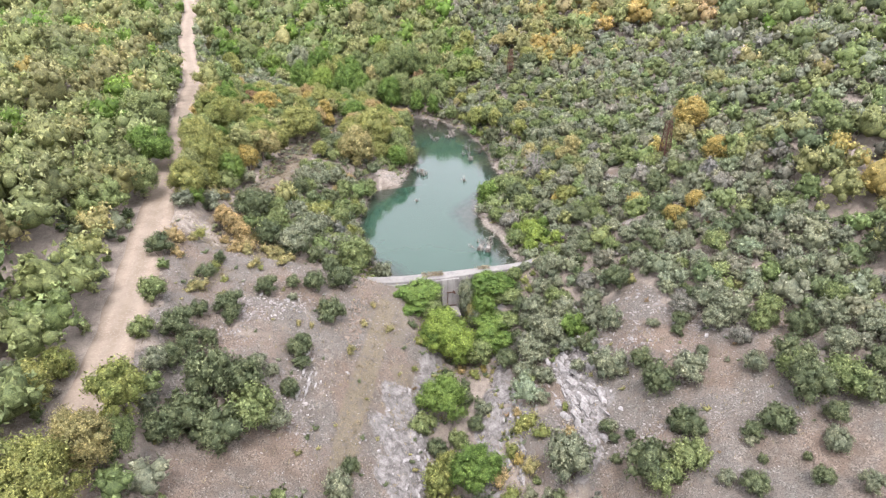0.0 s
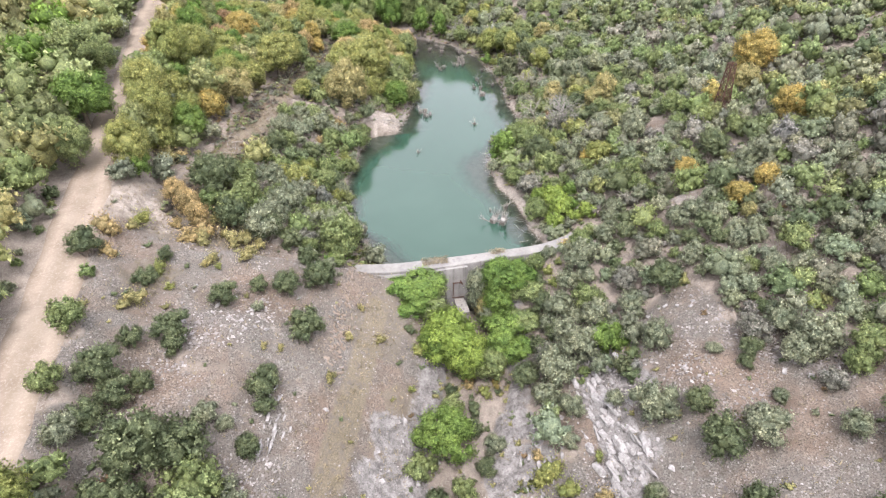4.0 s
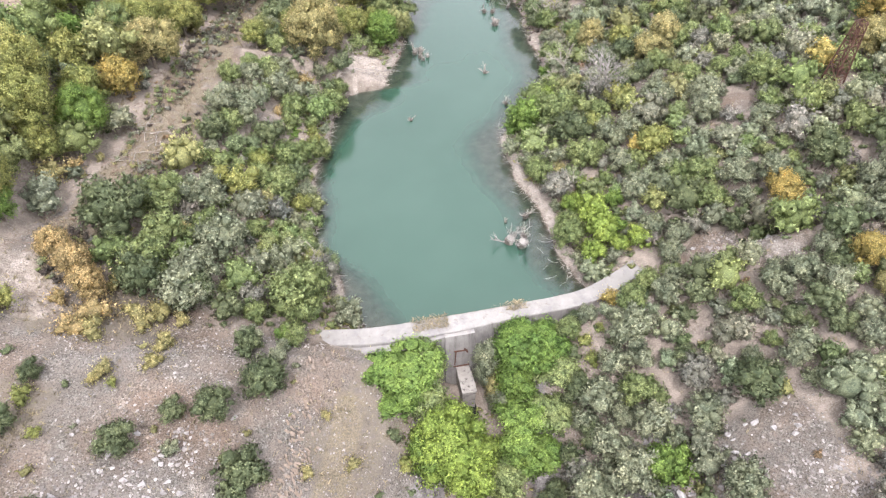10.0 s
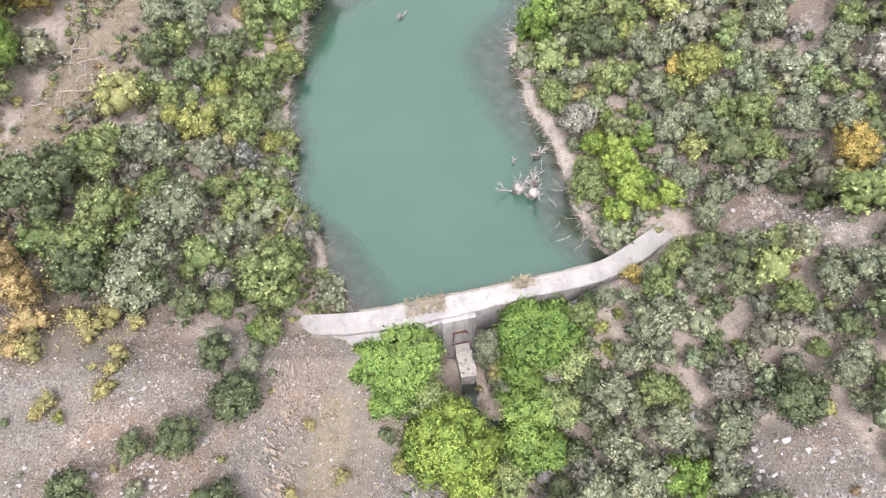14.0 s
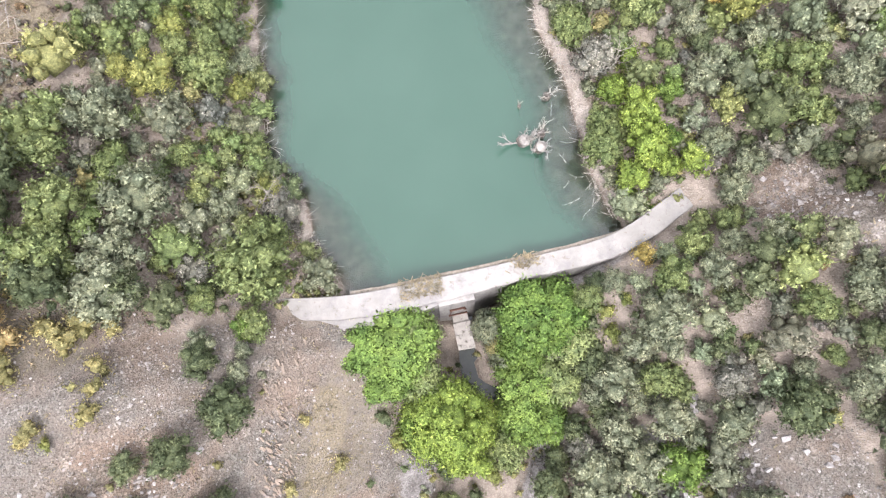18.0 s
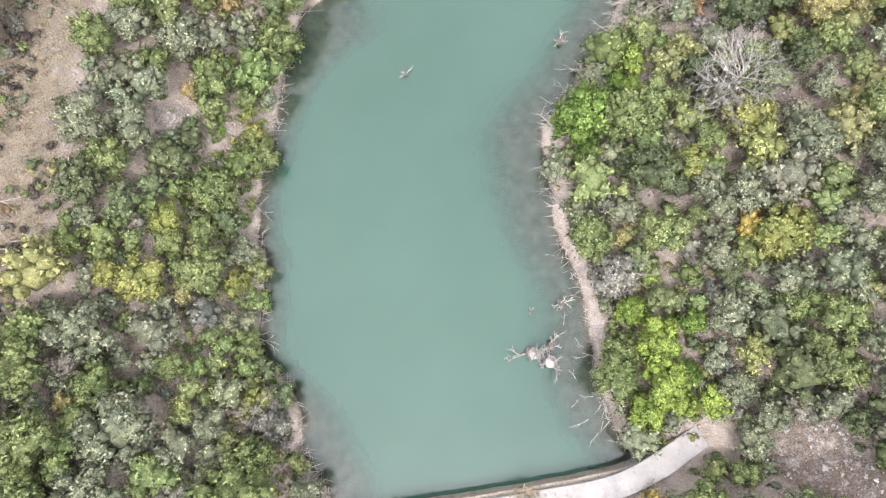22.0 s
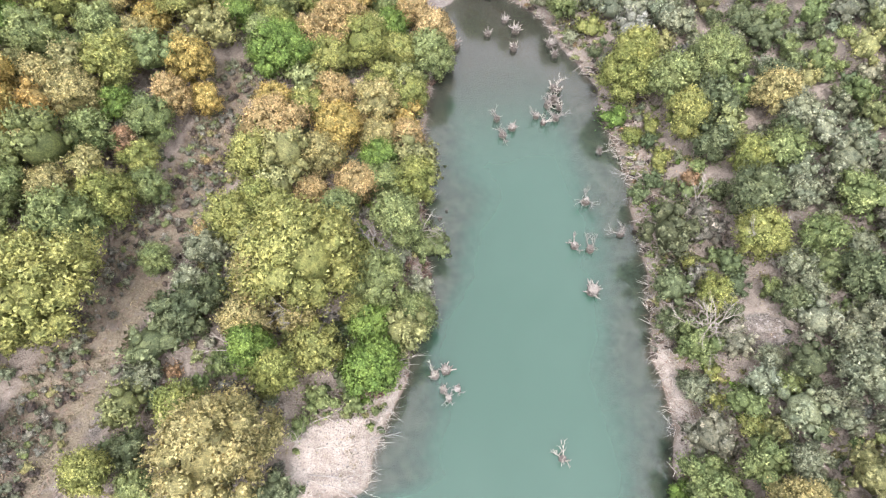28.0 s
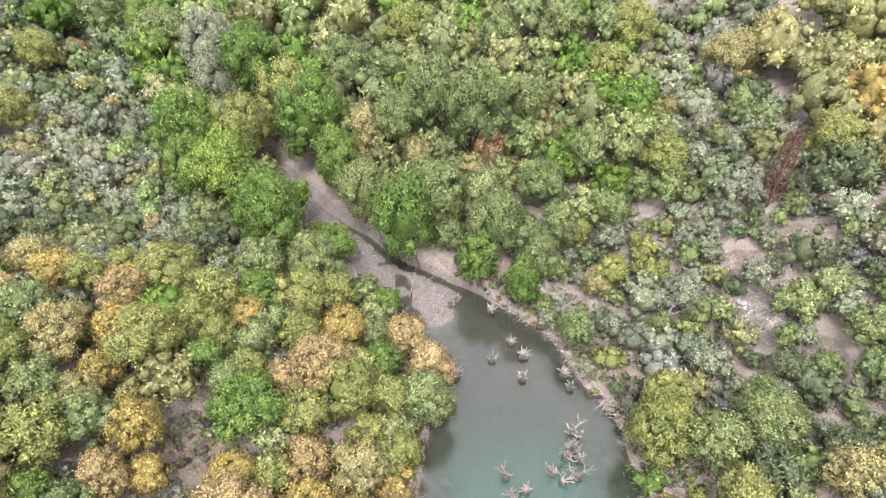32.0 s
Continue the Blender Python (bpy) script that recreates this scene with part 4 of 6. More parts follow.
NEAR_LEFT = [
    ("shrub", "dark", -2.4, 69.0, 1.81), ("shrub", "dark", -2.2, 66.9, 1.07), ("shrub", "dark", -16.0, 68.9, 2.11), ("shrub", "dark", -14.8, 66.7, 1.75), ("shrub", "moss", -19.5, 66.8, 1.57),
    ("shrub", "sage", -17.5, 61.5, 1.68), ("shrub", "dark", -16.4, 63.8, 1.71), ("shrub", "dark", -12.8, 67.9, 1.23), ("shrub", "dark", -3.9, 62.3, 1.22), ("shrub", "sage", -7.3, 65.6, 1.24),
    ("shrub", "sage", -5.6, 64.4, 0.96), ("shrub", "dark", -12.2, 60.2, 3.13), ("shrub", "dark", -9.1, 61.0, 2.89), ("shrub", "moss", -8.2, 57.0, 3.09), ("shrub", "dark", -14.2, 56.1, 2.66),
    ("shrub", "dark", -11.1, 53.8, 2.92), ("shrub", "dark", -15.8, 53.1, 2.14), ("shrub", "sage", -5.4, 57.6, 1.91),
]
NEAR_LEFT_REST = [
    ("shrub", "dark", 2.1, 54.0, 1.29), ("tree", "olive", -18.8, 53.6, 2.71), ("tree", "olive", -23.1, 43.4, 3.82), ("tree", "straw", -20.9, 46.9, 2.91), ("tree", "olive", -27.9, 56.7, 2.73),
    ("tree", "moss", -18.6, 48.6, 2.03), ("tree", "olive", -26.4, 60.4, 1.75), ("tuft", "rust", -14.0, 58.7, 0.98), ("tree", "green", 16.1, 67.0, 3.53), ("shrub", "moss", 12.6, 64.4, 1.99),
    ("tree", "green", 16.9, 53.4, 3.06), ("tuft", "amber", 19.8, 52.8, 1.72), ("shrub", "olive", 12.4, 54.4, 2.42), ("tuft", "olive", 24.7, 59.5, 1.64), ("tuft", "straw", 23.8, 52.8, 1.52),
    ("tuft", "olive", 22.5, 56.5, 1.44), ("shrub", "sage", 0.5, 50.7, 1.85), ("shrub", "dark", -3.7, 62.7, 1.09), ("shrub", "sage", -7.4, 65.1, 1.09),
]
NEAR_RIGHT = [
    ("shrub", "sage", 37.4, 61.1, 2.52), ("shrub", "dark", 40.3, 59.0, 1.53), ("shrub", "dark", 39.8, 53.8, 2.38), ("shrub", "sage", 43.8, 53.5, 2.27), ("shrub", "dark", 48.2, 62.3, 1.4),
    ("shrub", "sage", 44.9, 64.0, 0.9), ("shrub", "sage", 53.4, 60.5, 2.61), ("shrub", "moss", 54.5, 56.0, 1.53), ("shrub", "dark", 47.4, 56.4, 0.83), ("shrub", "sage", 50.0, 50.2, 1.52),
    ("shrub", "sage", 33.7, 52.7, 0.97), ("tuft", "olive", 26.7, 56.6, 1.45), ("shrub", "dark", 39.5, 47.1, 1.98), ("tuft", "olive", 25.4, 59.9, 1.76), ("shrub", "moss", 52.1, 47.7, 1.99),
    ("shrub", "sage", 31.5, 72.5, 3.05), ("shrub", "sage", 34.5, 73.5, 2.49), ("shrub", "sage", 41.3, 69.0, 2.07), ("shrub", "sage", 34.6, 64.0, 1.05), ("tuft", "amber", 29.2, 54.1, 1.16),
    ("tuft", "olive", 30.4, 58.8, 0.74),
]
NEAR_RIGHT_REST = [
    ("shrub", "sage", 27.5, 50.0, 3.0), ("shrub", "dark", 33.3, 43.2, 3.04), ("shrub", "moss", 36.8, 42.3, 2.4), ("shrub", "dark", 40.1, 46.0, 1.52), ("shrub", "dark", 38.6, 47.5, 1.03),
    ("shrub", "dark", 44.6, 42.8, 1.22), ("shrub", "dark", 47.0, 42.4, 2.0), ("shrub", "sage", 50.4, 38.0, 1.5), ("shrub", "dark", 46.4, 34.7, 1.21), ("shrub", "dark", 41.0, 36.9, 1.58),
    ("shrub", "dark", 52.0, 44.2, 2.61), ("shrub", "dark", 52.4, 40.5, 1.55), ("shrub", "moss", 56.3, 43.7, 2.61), ("shrub", "dark", 57.3, 41.6, 2.19), ("shrub", "dark", 33.3, 52.7, 0.97),
    ("shrub", "dark", 35.0, 50.4, 0.81), ("shrub", "dark", 32.1, 48.0, 0.78), ("shrub", "dark", 43.8, 39.7, 0.59), ("shrub", "dark", 47.2, 37.8, 0.57), ("shrub", "sage", 49.5, 32.5, 1.28),
    ("shrub", "sage", 39.1, 39.0, 1.04), ("shrub", "sage", 47.3, 56.3, 0.86),
]
DAM_GROVE = [
    ("tuft", "olive", 34.8, 86.1, 1.09), ("tuft", "olive", 34.8, 84.3, 1.09), ("tuft", "dark", 33.2, 83.0, 1.3), ("tuft", "olive", 36.4, 86.8, 0.79), ("shrub", "sage", 34.7, 80.7, 2.35),
    ("shrub", "dark", 33.0, 77.9, 1.49), ("shrub", "green", 37.7, 72.9, 2.36), ("tuft", "amber", 21.0, 76.3, 1.03), ("tuft", "gold", 24.4, 75.2, 0.8), ("tuft", "olive", 34.2, 76.1, 0.58),
    ("tuft", "straw", 14.1, 90.5, 0.8), ("shrub", "green", 6.0, 91.2, 1.03), ("shrub", "sage", 38.1, 84.7, 2.39), ("shrub", "moss", 37.5, 80.0, 1.9), ("tuft", "gold", 38.7, 90.0, 1.23),
    ("shrub", "dark", 34.5, 88.6, 1.0), ("shrub", "moss", 42.2, 89.8, 1.5), ("tuft", "dark", 33.4, 85.6, 1.2), ("tuft", "dark", 14.6, 81.5, 1.0), ("tuft", "olive", 15.4, 79.5, 1.1), ("tuft", "dark", 18.4, 75.5, 1.2),
]
# trees at the foot of the dam: hue, x, y, radius, height of the top over the lake
DAM_TREES = [
    ("green", 16.9, 86.9, 3.6, 3.0), ("green", 14.7, 87.3, 2.5, 2.2), ("moss", 19.0, 87.6, 2.3, 2.2), ("green", 15.6, 84.6, 2.6, 1.2), ("moss", 18.2, 84.4, 2.3, 1.4),
    ("lime", 19.8, 80.9, 4.1, 1.6), ("lime", 22.0, 79.2, 2.9, 0.2), ("green", 17.7, 79.6, 2.6, 0.0), ("lime", 20.8, 77.4, 2.7, -0.8),
    ("green", 28.6, 87.4, 3.7, 3.4), ("green", 30.9, 87.0, 2.8, 2.7), ("moss", 31.3, 84.6, 2.6, 1.0), ("green", 27.3, 85.0, 2.5, 1.2),
    ("green", 28.0, 81.6, 3.4, -0.6), ("moss", 30.2, 81.4, 2.6, -1.2), ("green", 26.2, 79.0, 2.8, -1.6), ("green", 28.2, 78.0, 2.3, -2.2), ("moss", 24.2, 76.4, 2.3, -2.4),
    ("sage", 25.0, 87.6, 1.8, 1.6), ("straw", 25.5, 86.0, 1.4, 0.0), ("sage", 25.6, 84.3, 1.5, -1.5),
]
RIGHT_SHORE = [
    ("shrub", "lime", 44.6, 96.6, 1.3), ("shrub", "sage", 46.8, 93.6, 1.5), ("shrub", "moss", 46.0, 91.2, 1.3), ("shrub", "lime", 42.6, 96.9, 1.1), ("shrub", "sage", 48.4, 95.4, 1.3),
    ("shrub", "green", 39.4, 121.3, 2.4), ("tuft", "green", 37.7, 121.6, 1.54), ("tuft", "lime", 42.1, 107.0, 1.39), ("shrub", "lime", 40.2, 104.6, 1.37), ("shrub", "lime", 41.7, 102.1, 2.0),
    ("shrub", "green", 44.4, 103.0, 1.23), ("shrub", "lime", 41.4, 98.6, 1.95), ("shrub", "lime", 39.8, 96.7, 1.41), ("shrub", "lime", 41.8, 94.1, 1.37), ("shrub", "green", 43.2, 99.0, 1.3),
    ("shrub", "moss", 42.5, 120.5, 2.36), ("shrub", "dark", 43.8, 114.8, 2.27), ("shrub", "sage", 47.1, 108.0, 1.37), ("shrub", "moss", 54.0, 101.9, 1.8), ("tree", "gold", 58.2, 93.7, 1.84),
    ("shrub", "dark", 53.8, 94.0, 1.22), ("shrub", "sage", 46.6, 97.6, 1.38), ("tuft", "straw", 40.9, 110.7, 1.18), ("shrub", "green", 39.5, 121.9, 1.92), ("shrub", "green", 39.5, 118.8, 1.36),
    ("tuft", "lime", 44.7, 125.7, 1.67), ("shrub", "lime", 43.6, 122.9, 1.18), ("tuft", "lime", 43.0, 120.1, 1.16), ("shrub", "moss", 44.7, 121.1, 1.98), ("shrub", "green", 42.7, 123.9, 1.02),
]
WEST_BANK = [
    ("tree", "straw", 14.0, 142.0, 3.18), ("tree", "green", 23.8, 150.7, 2.14), ("tree", "green", 23.7, 146.4, 2.49), ("tree", "olive", -2.2, 150.4, 2.74), ("tree", "straw", -2.9, 143.9, 1.39),
    ("shrub", "dark", 6.8, 141.7, 1.55), ("shrub", "dark", 9.3, 151.2, 2.04), ("tree", "straw", 14.0, 151.1, 2.23), ("tuft", "amber", 10.8, 135.8, 1.28), ("tree", "straw", 18.1, 151.7, 1.89),
    ("tree", "moss", 27.7, 152.1, 2.13), ("tuft", "moss", 19.6, 144.9, 1.8), ("tuft", "moss", 21.9, 144.8, 1.43), ("tuft", "moss", 18.0, 142.8, 1.18), ("shrub", "moss", 7.9, 139.0, 1.34),
    ("shrub", "moss", 1.5, 131.8, 1.6), ("shrub", "sage", 4.0, 132.6, 1.56), ("shrub", "moss", 3.8, 135.1, 1.32), ("shrub", "sage", 0.5, 125.0, 1.87), ("tuft", "amber", 7.0, 128.3, 0.9),
    ("tuft", "olive", 10.8, 126.5, 0.94), ("tuft", "green", 8.6, 125.0, 0.73), ("tuft", "olive", 8.1, 122.8, 0.63), ("tuft", "olive", 9.9, 118.9, 0.84), ("shrub", "moss", 1.5, 122.2, 1.64),
    ("shrub", "sage", 8.1, 137.0, 1.39),
]
WEST_WOOD = [
    ("tree", "straw", 1.0, 188.7, 2.03), ("tree", "olive", 7.5, 185.4, 3.15), ("tree", "olive", 12.2, 191.8, 2.79), ("tree", "moss", 16.5, 196.6, 2.9), ("tree", "olive", 20.4, 192.1, 3.13),
    ("tree", "green", 16.8, 179.3, 3.2), ("tree", "amber", 22.2, 183.9, 3.05), ("tree", "olive", 24.9, 181.5, 2.92), ("tree", "olive", 21.4, 179.1, 2.55), ("tree", "green", 27.9, 185.3, 2.1),
    ("tree", "olive", 19.1, 174.0, 1.86), ("tree", "gold", 8.4, 177.8, 2.42), ("tree", "amber", 7.1, 174.1, 2.09), ("tree", "gold", 9.6, 174.6, 1.82), ("tree", "olive", 1.7, 176.6, 2.82),
    ("tree", "straw", -0.5, 172.8, 2.71), ("tree", "straw", -3.7, 174.8, 2.39), ("tree", "rust", 3.4, 168.7, 1.48), ("tree", "moss", 5.1, 171.1, 2.27), ("tree", "moss", 1.4, 168.2, 2.4),
    ("tree", "straw", -3.0, 168.5, 2.34), ("tree", "olive", 3.3, 161.6, 2.77), ("tree", "straw", -0.7, 162.4, 2.11), ("tree", "moss", 5.7, 163.9, 1.79), ("tree", "straw", -1.1, 156.5, 1.99),
    ("tuft", "amber", 9.3, 168.9, 0.68), ("tuft", "amber", 14.8, 176.7, 0.96), ("tuft", "olive", 12.2, 170.4, 0.64),
]
WEST_WOOD_SOUTH = [
    ("tree", "olive", 13.1, 160.4, 2.56), ("tree", "olive", 16.6, 159.6, 2.79), ("tree", "olive", 14.7, 162.6, 2.4), ("tree", "straw", 20.4, 167.6, 2.18), ("tree", "amber", 19.4, 163.5, 1.69),
    ("tree", "gold", 11.7, 161.9, 1.15), ("tree", "straw", 25.3, 170.6, 2.08), ("tree", "amber", 23.8, 172.2, 1.38), ("tree", "moss", 25.9, 165.5, 2.19), ("tree", "moss", 21.6, 161.8, 2.22),
    ("tree", "moss", 26.4, 160.5, 2.73), ("tree", "straw", 15.2, 154.5, 2.3), ("tree", "straw", 14.1, 151.5, 2.13), ("shrub", "dark", 9.5, 151.9, 1.96), ("shrub", "dark", 11.2, 153.7, 1.59),
    ("tree", "green", 24.1, 147.3, 2.41), ("tree", "moss", 27.4, 152.0, 1.79), ("tuft", "amber", 10.0, 160.2, 1.13), ("tuft", "amber", 19.5, 157.7, 1.44), ("tree", "olive", 23.8, 157.9, 1.46),
    ("tree", "olive", 22.7, 151.9, 1.54), ("tuft", "rust", 8.7, 147.6, 0.9), ("shrub", "moss", 12.5, 147.7, 1.25), ("tree", "moss", 7.3, 156.7, 1.49),
]
EAST_BANK = [
    ("tree", "straw", 52.8, 133.0, 1.99), ("tree", "olive", 56.5, 130.9, 1.91), ("tuft", "rust", 50.4, 129.3, 1.29), ("shrub", "moss", 48.7, 135.9, 2.09), ("shrub", "dark", 52.3, 127.6, 2.13),
    ("tree", "straw", 58.1, 125.7, 2.15), ("shrub", "dark", 55.7, 127.4, 1.74), ("shrub", "green", 47.4, 135.0, 1.32), ("tuft", "olive", 51.6, 144.1, 1.23), ("tuft", "olive", 51.4, 141.4, 1.21),
    ("tree", "moss", 48.1, 188.5, 2.27), ("tuft", "olive", 50.6, 184.5, 2.16), ("tree", "olive", 53.7, 178.7, 2.49), ("tuft", "rust", 55.2, 162.3, 1.36), ("tuft", "green", 51.0, 172.5, 2.0),
    ("shrub", "dark", 62.5, 187.2, 1.1), ("shrub", "moss", 66.8, 183.7, 2.22), ("shrub", "moss", 70.3, 179.7, 1.91), ("shrub", "moss", 66.4, 177.7, 1.36), ("shrub", "dark", 58.9, 170.0, 2.3),
    ("tree", "straw", 63.5, 167.8, 2.28), ("shrub", "dark", 57.4, 165.2, 2.22), ("shrub", "moss", 62.1, 153.1, 2.09), ("shrub", "sage", 62.5, 157.4, 1.72), ("tuft", "green", 52.4, 160.4, 1.46),
    ("tuft", "olive", 53.5, 165.9, 1.65), ("tuft", "olive", 52.8, 158.5, 1.33), ("tuft", "olive", 52.8, 154.1, 1.17), ("tuft", "olive", 53.6, 170.0, 1.48), ("tree", "olive", 52.7, 193.3, 1.96),
]
CREEK_WOOD = [
    ("tree", "sage", 4.0, 242.3, 4.83), ("tree", "sage", 6.2, 237.3, 3.85), ("tree", "green", 4.0, 220.7, 4.04), ("tree", "lime", 10.2, 211.8, 4.24), ("tree", "green", 16.5, 202.0, 3.87),
    ("tree", "moss", 21.4, 197.3, 2.92), ("tree", "green", 6.5, 213.3, 3.12), ("tree", "olive", 10.7, 221.6, 3.78), ("tree", "green", 20.6, 221.4, 4.52), ("tree", "moss", 26.4, 210.6, 3.49),
    ("tree", "green", 23.5, 215.7, 3.28), ("tree", "green", 31.6, 203.6, 4.55), ("tree", "moss", 35.1, 205.8, 3.95), ("tree", "moss", 41.5, 200.3, 3.29), ("tree", "green", 39.4, 198.1, 2.54),
    ("tree", "moss", 45.4, 196.7, 2.48), ("tree", "olive", 17.2, 227.7, 3.96), ("tree", "green", 10.9, 236.5, 4.63), ("tree", "moss", 35.7, 220.3, 4.03), ("tree", "moss", 40.2, 215.4, 4.21),
    ("tree", "moss", 31.1, 218.9, 3.67), ("tree", "straw", 33.7, 215.1, 2.17), ("tree", "rust", 42.0, 212.4, 2.23), ("tree", "straw", 28.0, 218.4, 2.52), ("tree", "moss", 47.6, 216.9, 3.2),
    ("tree", "moss", 53.2, 206.2, 2.7), ("tree", "straw", 51.0, 212.3, 1.38), ("tree", "green", 43.2, 194.3, 2.1),
]
ROADSIDE = [
    ("tree", "olive", -17.6, 105.0, 3.16), ("tree", "green", -17.4, 103.2, 1.96), ("tree", "olive", -17.3, 116.4, 3.67), ("tree", "olive", -18.1, 120.9, 3.76), ("tuft", "straw", -15.1, 110.8, 1.75),
    ("tuft", "amber", -13.8, 113.0, 1.2), ("tuft", "amber", -18.9, 89.7, 1.7), ("tree", "gold", -9.6, 125.7, 2.8), ("tree", "olive", -15.8, 138.4, 4.02), ("tree", "olive", 0.6, 152.8, 4.73),
    ("tree", "green", -7.7, 144.9, 3.26), ("tree", "olive", -13.8, 148.7, 3.84), ("tree", "straw", 13.5, 140.9, 4.35), ("tree", "olive", 19.1, 155.0, 4.82), ("tree", "green", -25.6, 116.4, 4.23),
    ("tree", "moss", -29.5, 129.3, 4.26), ("tree", "moss", -25.2, 105.3, 3.2), ("tree", "moss", -27.2, 134.8, 3.31), ("tree", "gold", 79.3, 112.5, 3.67), ("tree", "straw", 75.7, 109.0, 2.3),
    ("tree", "gold", 75.9, 97.8, 2.97), ("tree", "gold", 58.5, 82.8, 1.67), ("tree", "gold", 61.9, 83.0, 1.66), ("tree", "straw", 58.0, 79.7, 1.13), ("tree", "gold", 58.7, 95.3, 1.64),
    ("tree", "straw", 60.2, 126.5, 2.3), ("shrub", "dark", -19.9, 85.6, 1.82), ("shrub", "moss", -19.2, 74.6, 1.87),
]
FAR_WOOD = [
    ("tree", "moss", 54.3, 226.8, 3.7), ("tree", "olive", 62.1, 223.2, 3.24), ("tree", "straw", 71.1, 214.0, 3.43), ("tree", "olive", 75.9, 198.0, 3.15), ("shrub", "dark", 75.7, 195.1, 3.4),
    ("tree", "olive", -19.9, 239.5, 3.1), ("tree", "rust", -15.9, 244.1, 2.24), ("tree", "straw", 63.5, 210.5, 1.58), ("tree", "straw", -6.0, 197.5, 2.15), ("tree", "rust", 0.7, 188.9, 1.56),
    ("tree", "gold", 5.1, 187.2, 2.53), ("tree", "gold", 8.2, 186.7, 2.04), ("tree", "moss", 45.6, 227.9, 3.4), ("tree", "olive", 33.9, 236.0, 3.67), ("tree", "moss", 25.4, 233.7, 4.09),
    ("tree", "olive", 57.5, 218.0, 2.81), ("tree", "olive", -16.7, 222.9, 2.84), ("tree", "moss", -14.7, 253.8, 5.04), ("tree", "moss", -5.9, 251.3, 5.06), ("tree", "moss", 31.8, 230.4, 3.17),
    ("tree", "straw", 76.0, 216.1, 2.69), ("tuft", "amber", 2.8, 205.5, 1.54), ("tree", "moss", 47.8, 189.8, 1.78), ("tree", "straw", 51.2, 192.7, 1.8),
]
SHOULDER = [
    ("shrub", "sage", 51.5, 59.8, 2.0), ("shrub", "grey", 51.6, 55.3, 1.4), ("shrub", "moss", 56.7, 57.6, 2.0), ("shrub", "dark", 53.5, 48.6, 2.3), ("shrub", "moss", 53.1, 44.5, 1.5), ("shrub", "sage", 59.1, 48.5, 2.0),
    ("shrub", "moss", 56.8, 42.5, 2.0), ("shrub", "sage", 64.1, 48.8, 2.2), ("shrub", "dark", 60.9, 44.0, 2.0), ("shrub", "dark", 46.8, 61.1, 1.0), ("shrub", "dark", 47.1, 42.3, 1.4), ("shrub", "sage", 44.1, 42.2, 0.9),
    ("shrub", "sage", 50.1, 37.6, 1.4), ("shrub", "moss", 27.7, 50.5, 2.2), ("shrub", "moss", 34.1, 42.5, 2.4), ("shrub", "dark", 33.5, 51.2, 0.8), ("shrub", "sage", 50.2, 50.1, 1.0), ("shrub", "dark", 57.8, 53.0, 2.1),
    ("shrub", "sage", 61.5, 52.8, 2.2), ("shrub", "grey", 48.8, 63.6, 1.9), ("shrub", "sage", 52.0, 63.5, 2.0), ("shrub", "moss", 64.5, 55.2, 2.2),
]
GULLY = [
    ("shrub", "dark", 32.6, 82.4, 1.6), ("shrub", "moss", 33.4, 87.4, 1.2), ("shrub", "sage", 36.4, 83.0, 1.6), ("shrub", "sage", 32.8, 79.6, 1.5), ("shrub", "dark", 30.6, 76.8, 1.5), ("shrub", "sage", 36.0, 78.6, 1.4),
    ("shrub", "moss", 39.6, 87.6, 1.5), ("shrub", "sage", 35.8, 88.4, 1.0), ("shrub", "dark", 28.6, 74.6, 1.4), ("shrub", "sage", 38.6, 82.2, 1.5), ("shrub", "dark", 34.2, 75.0, 1.3),
    ("shrub", "dark", 13.8, 60.5, 1.6), ("shrub", "moss", 16.8, 61.5, 1.5), ("tree", "olive", 14.5, 57.0, 1.8), ("shrub", "dark", 19.5, 68.8, 1.6), ("tuft", "dark", 20.6, 72.0, 1.3), ("shrub", "moss", 18.0, 72.4, 1.5),
    ("tuft", "olive", 22.6, 74.0, 1.1), ("shrub", "dark", 19.8, 63.2, 1.4), ("tuft", "straw", 18.0, 58.0, 1.1), ("shrub", "sage", 21.5, 66.0, 1.5), ("tuft", "amber", 25.3, 62.4, 1.0), ("tuft", "gold", 23.0, 54.8, 1.0),
    ("shrub", "olive", 13.0, 50.5, 2.0), ("shrub", "dark", 16.5, 48.5, 2.2), ("tree", "green", 11.0, 47.0, 2.2), ("tuft", "olive", 20.5, 50.0, 1.4), ("shrub", "sage", 28.5, 61.5, 1.0), ("shrub", "sage", 30.6, 66.4, 1.6),
    ("shrub", "sage", 29.0, 69.8, 1.9), ("shrub", "dark", 27.5, 72.6, 1.7), ("shrub", "sage", 33.6, 76.2, 2.2), ("shrub", "sage", 37.6, 76.6, 2.0), ("shrub", "sage", 41.6, 75.6, 2.0), ("shrub", "grey", 30.8, 75.4, 1.6),
]
for hue, x, y, r, top in DAM_TREES:
    plant("tree", hue, x, y, r, (top - ground(x, y)) / (2.15 * r))
for shape, hue, x, y, r in CREEK_WOOD:
    plant(shape, hue, x, y, r, 1.35)
for grove in (LEFT_SLOPE, LEFT_SLOPE_TUFTS, NEAR_LEFT, NEAR_LEFT_REST, NEAR_RIGHT, NEAR_RIGHT_REST, DAM_GROVE, GULLY, SHOULDER, RIGHT_SHORE, WEST_BANK, WEST_WOOD, WEST_WOOD_SOUTH, EAST_BANK, ROADSIDE, FAR_WOOD):
    for entry in grove:
        plant(*entry)

# ---- the closed thicket of the slopes: nearest plants one by one, the rest as woods ----


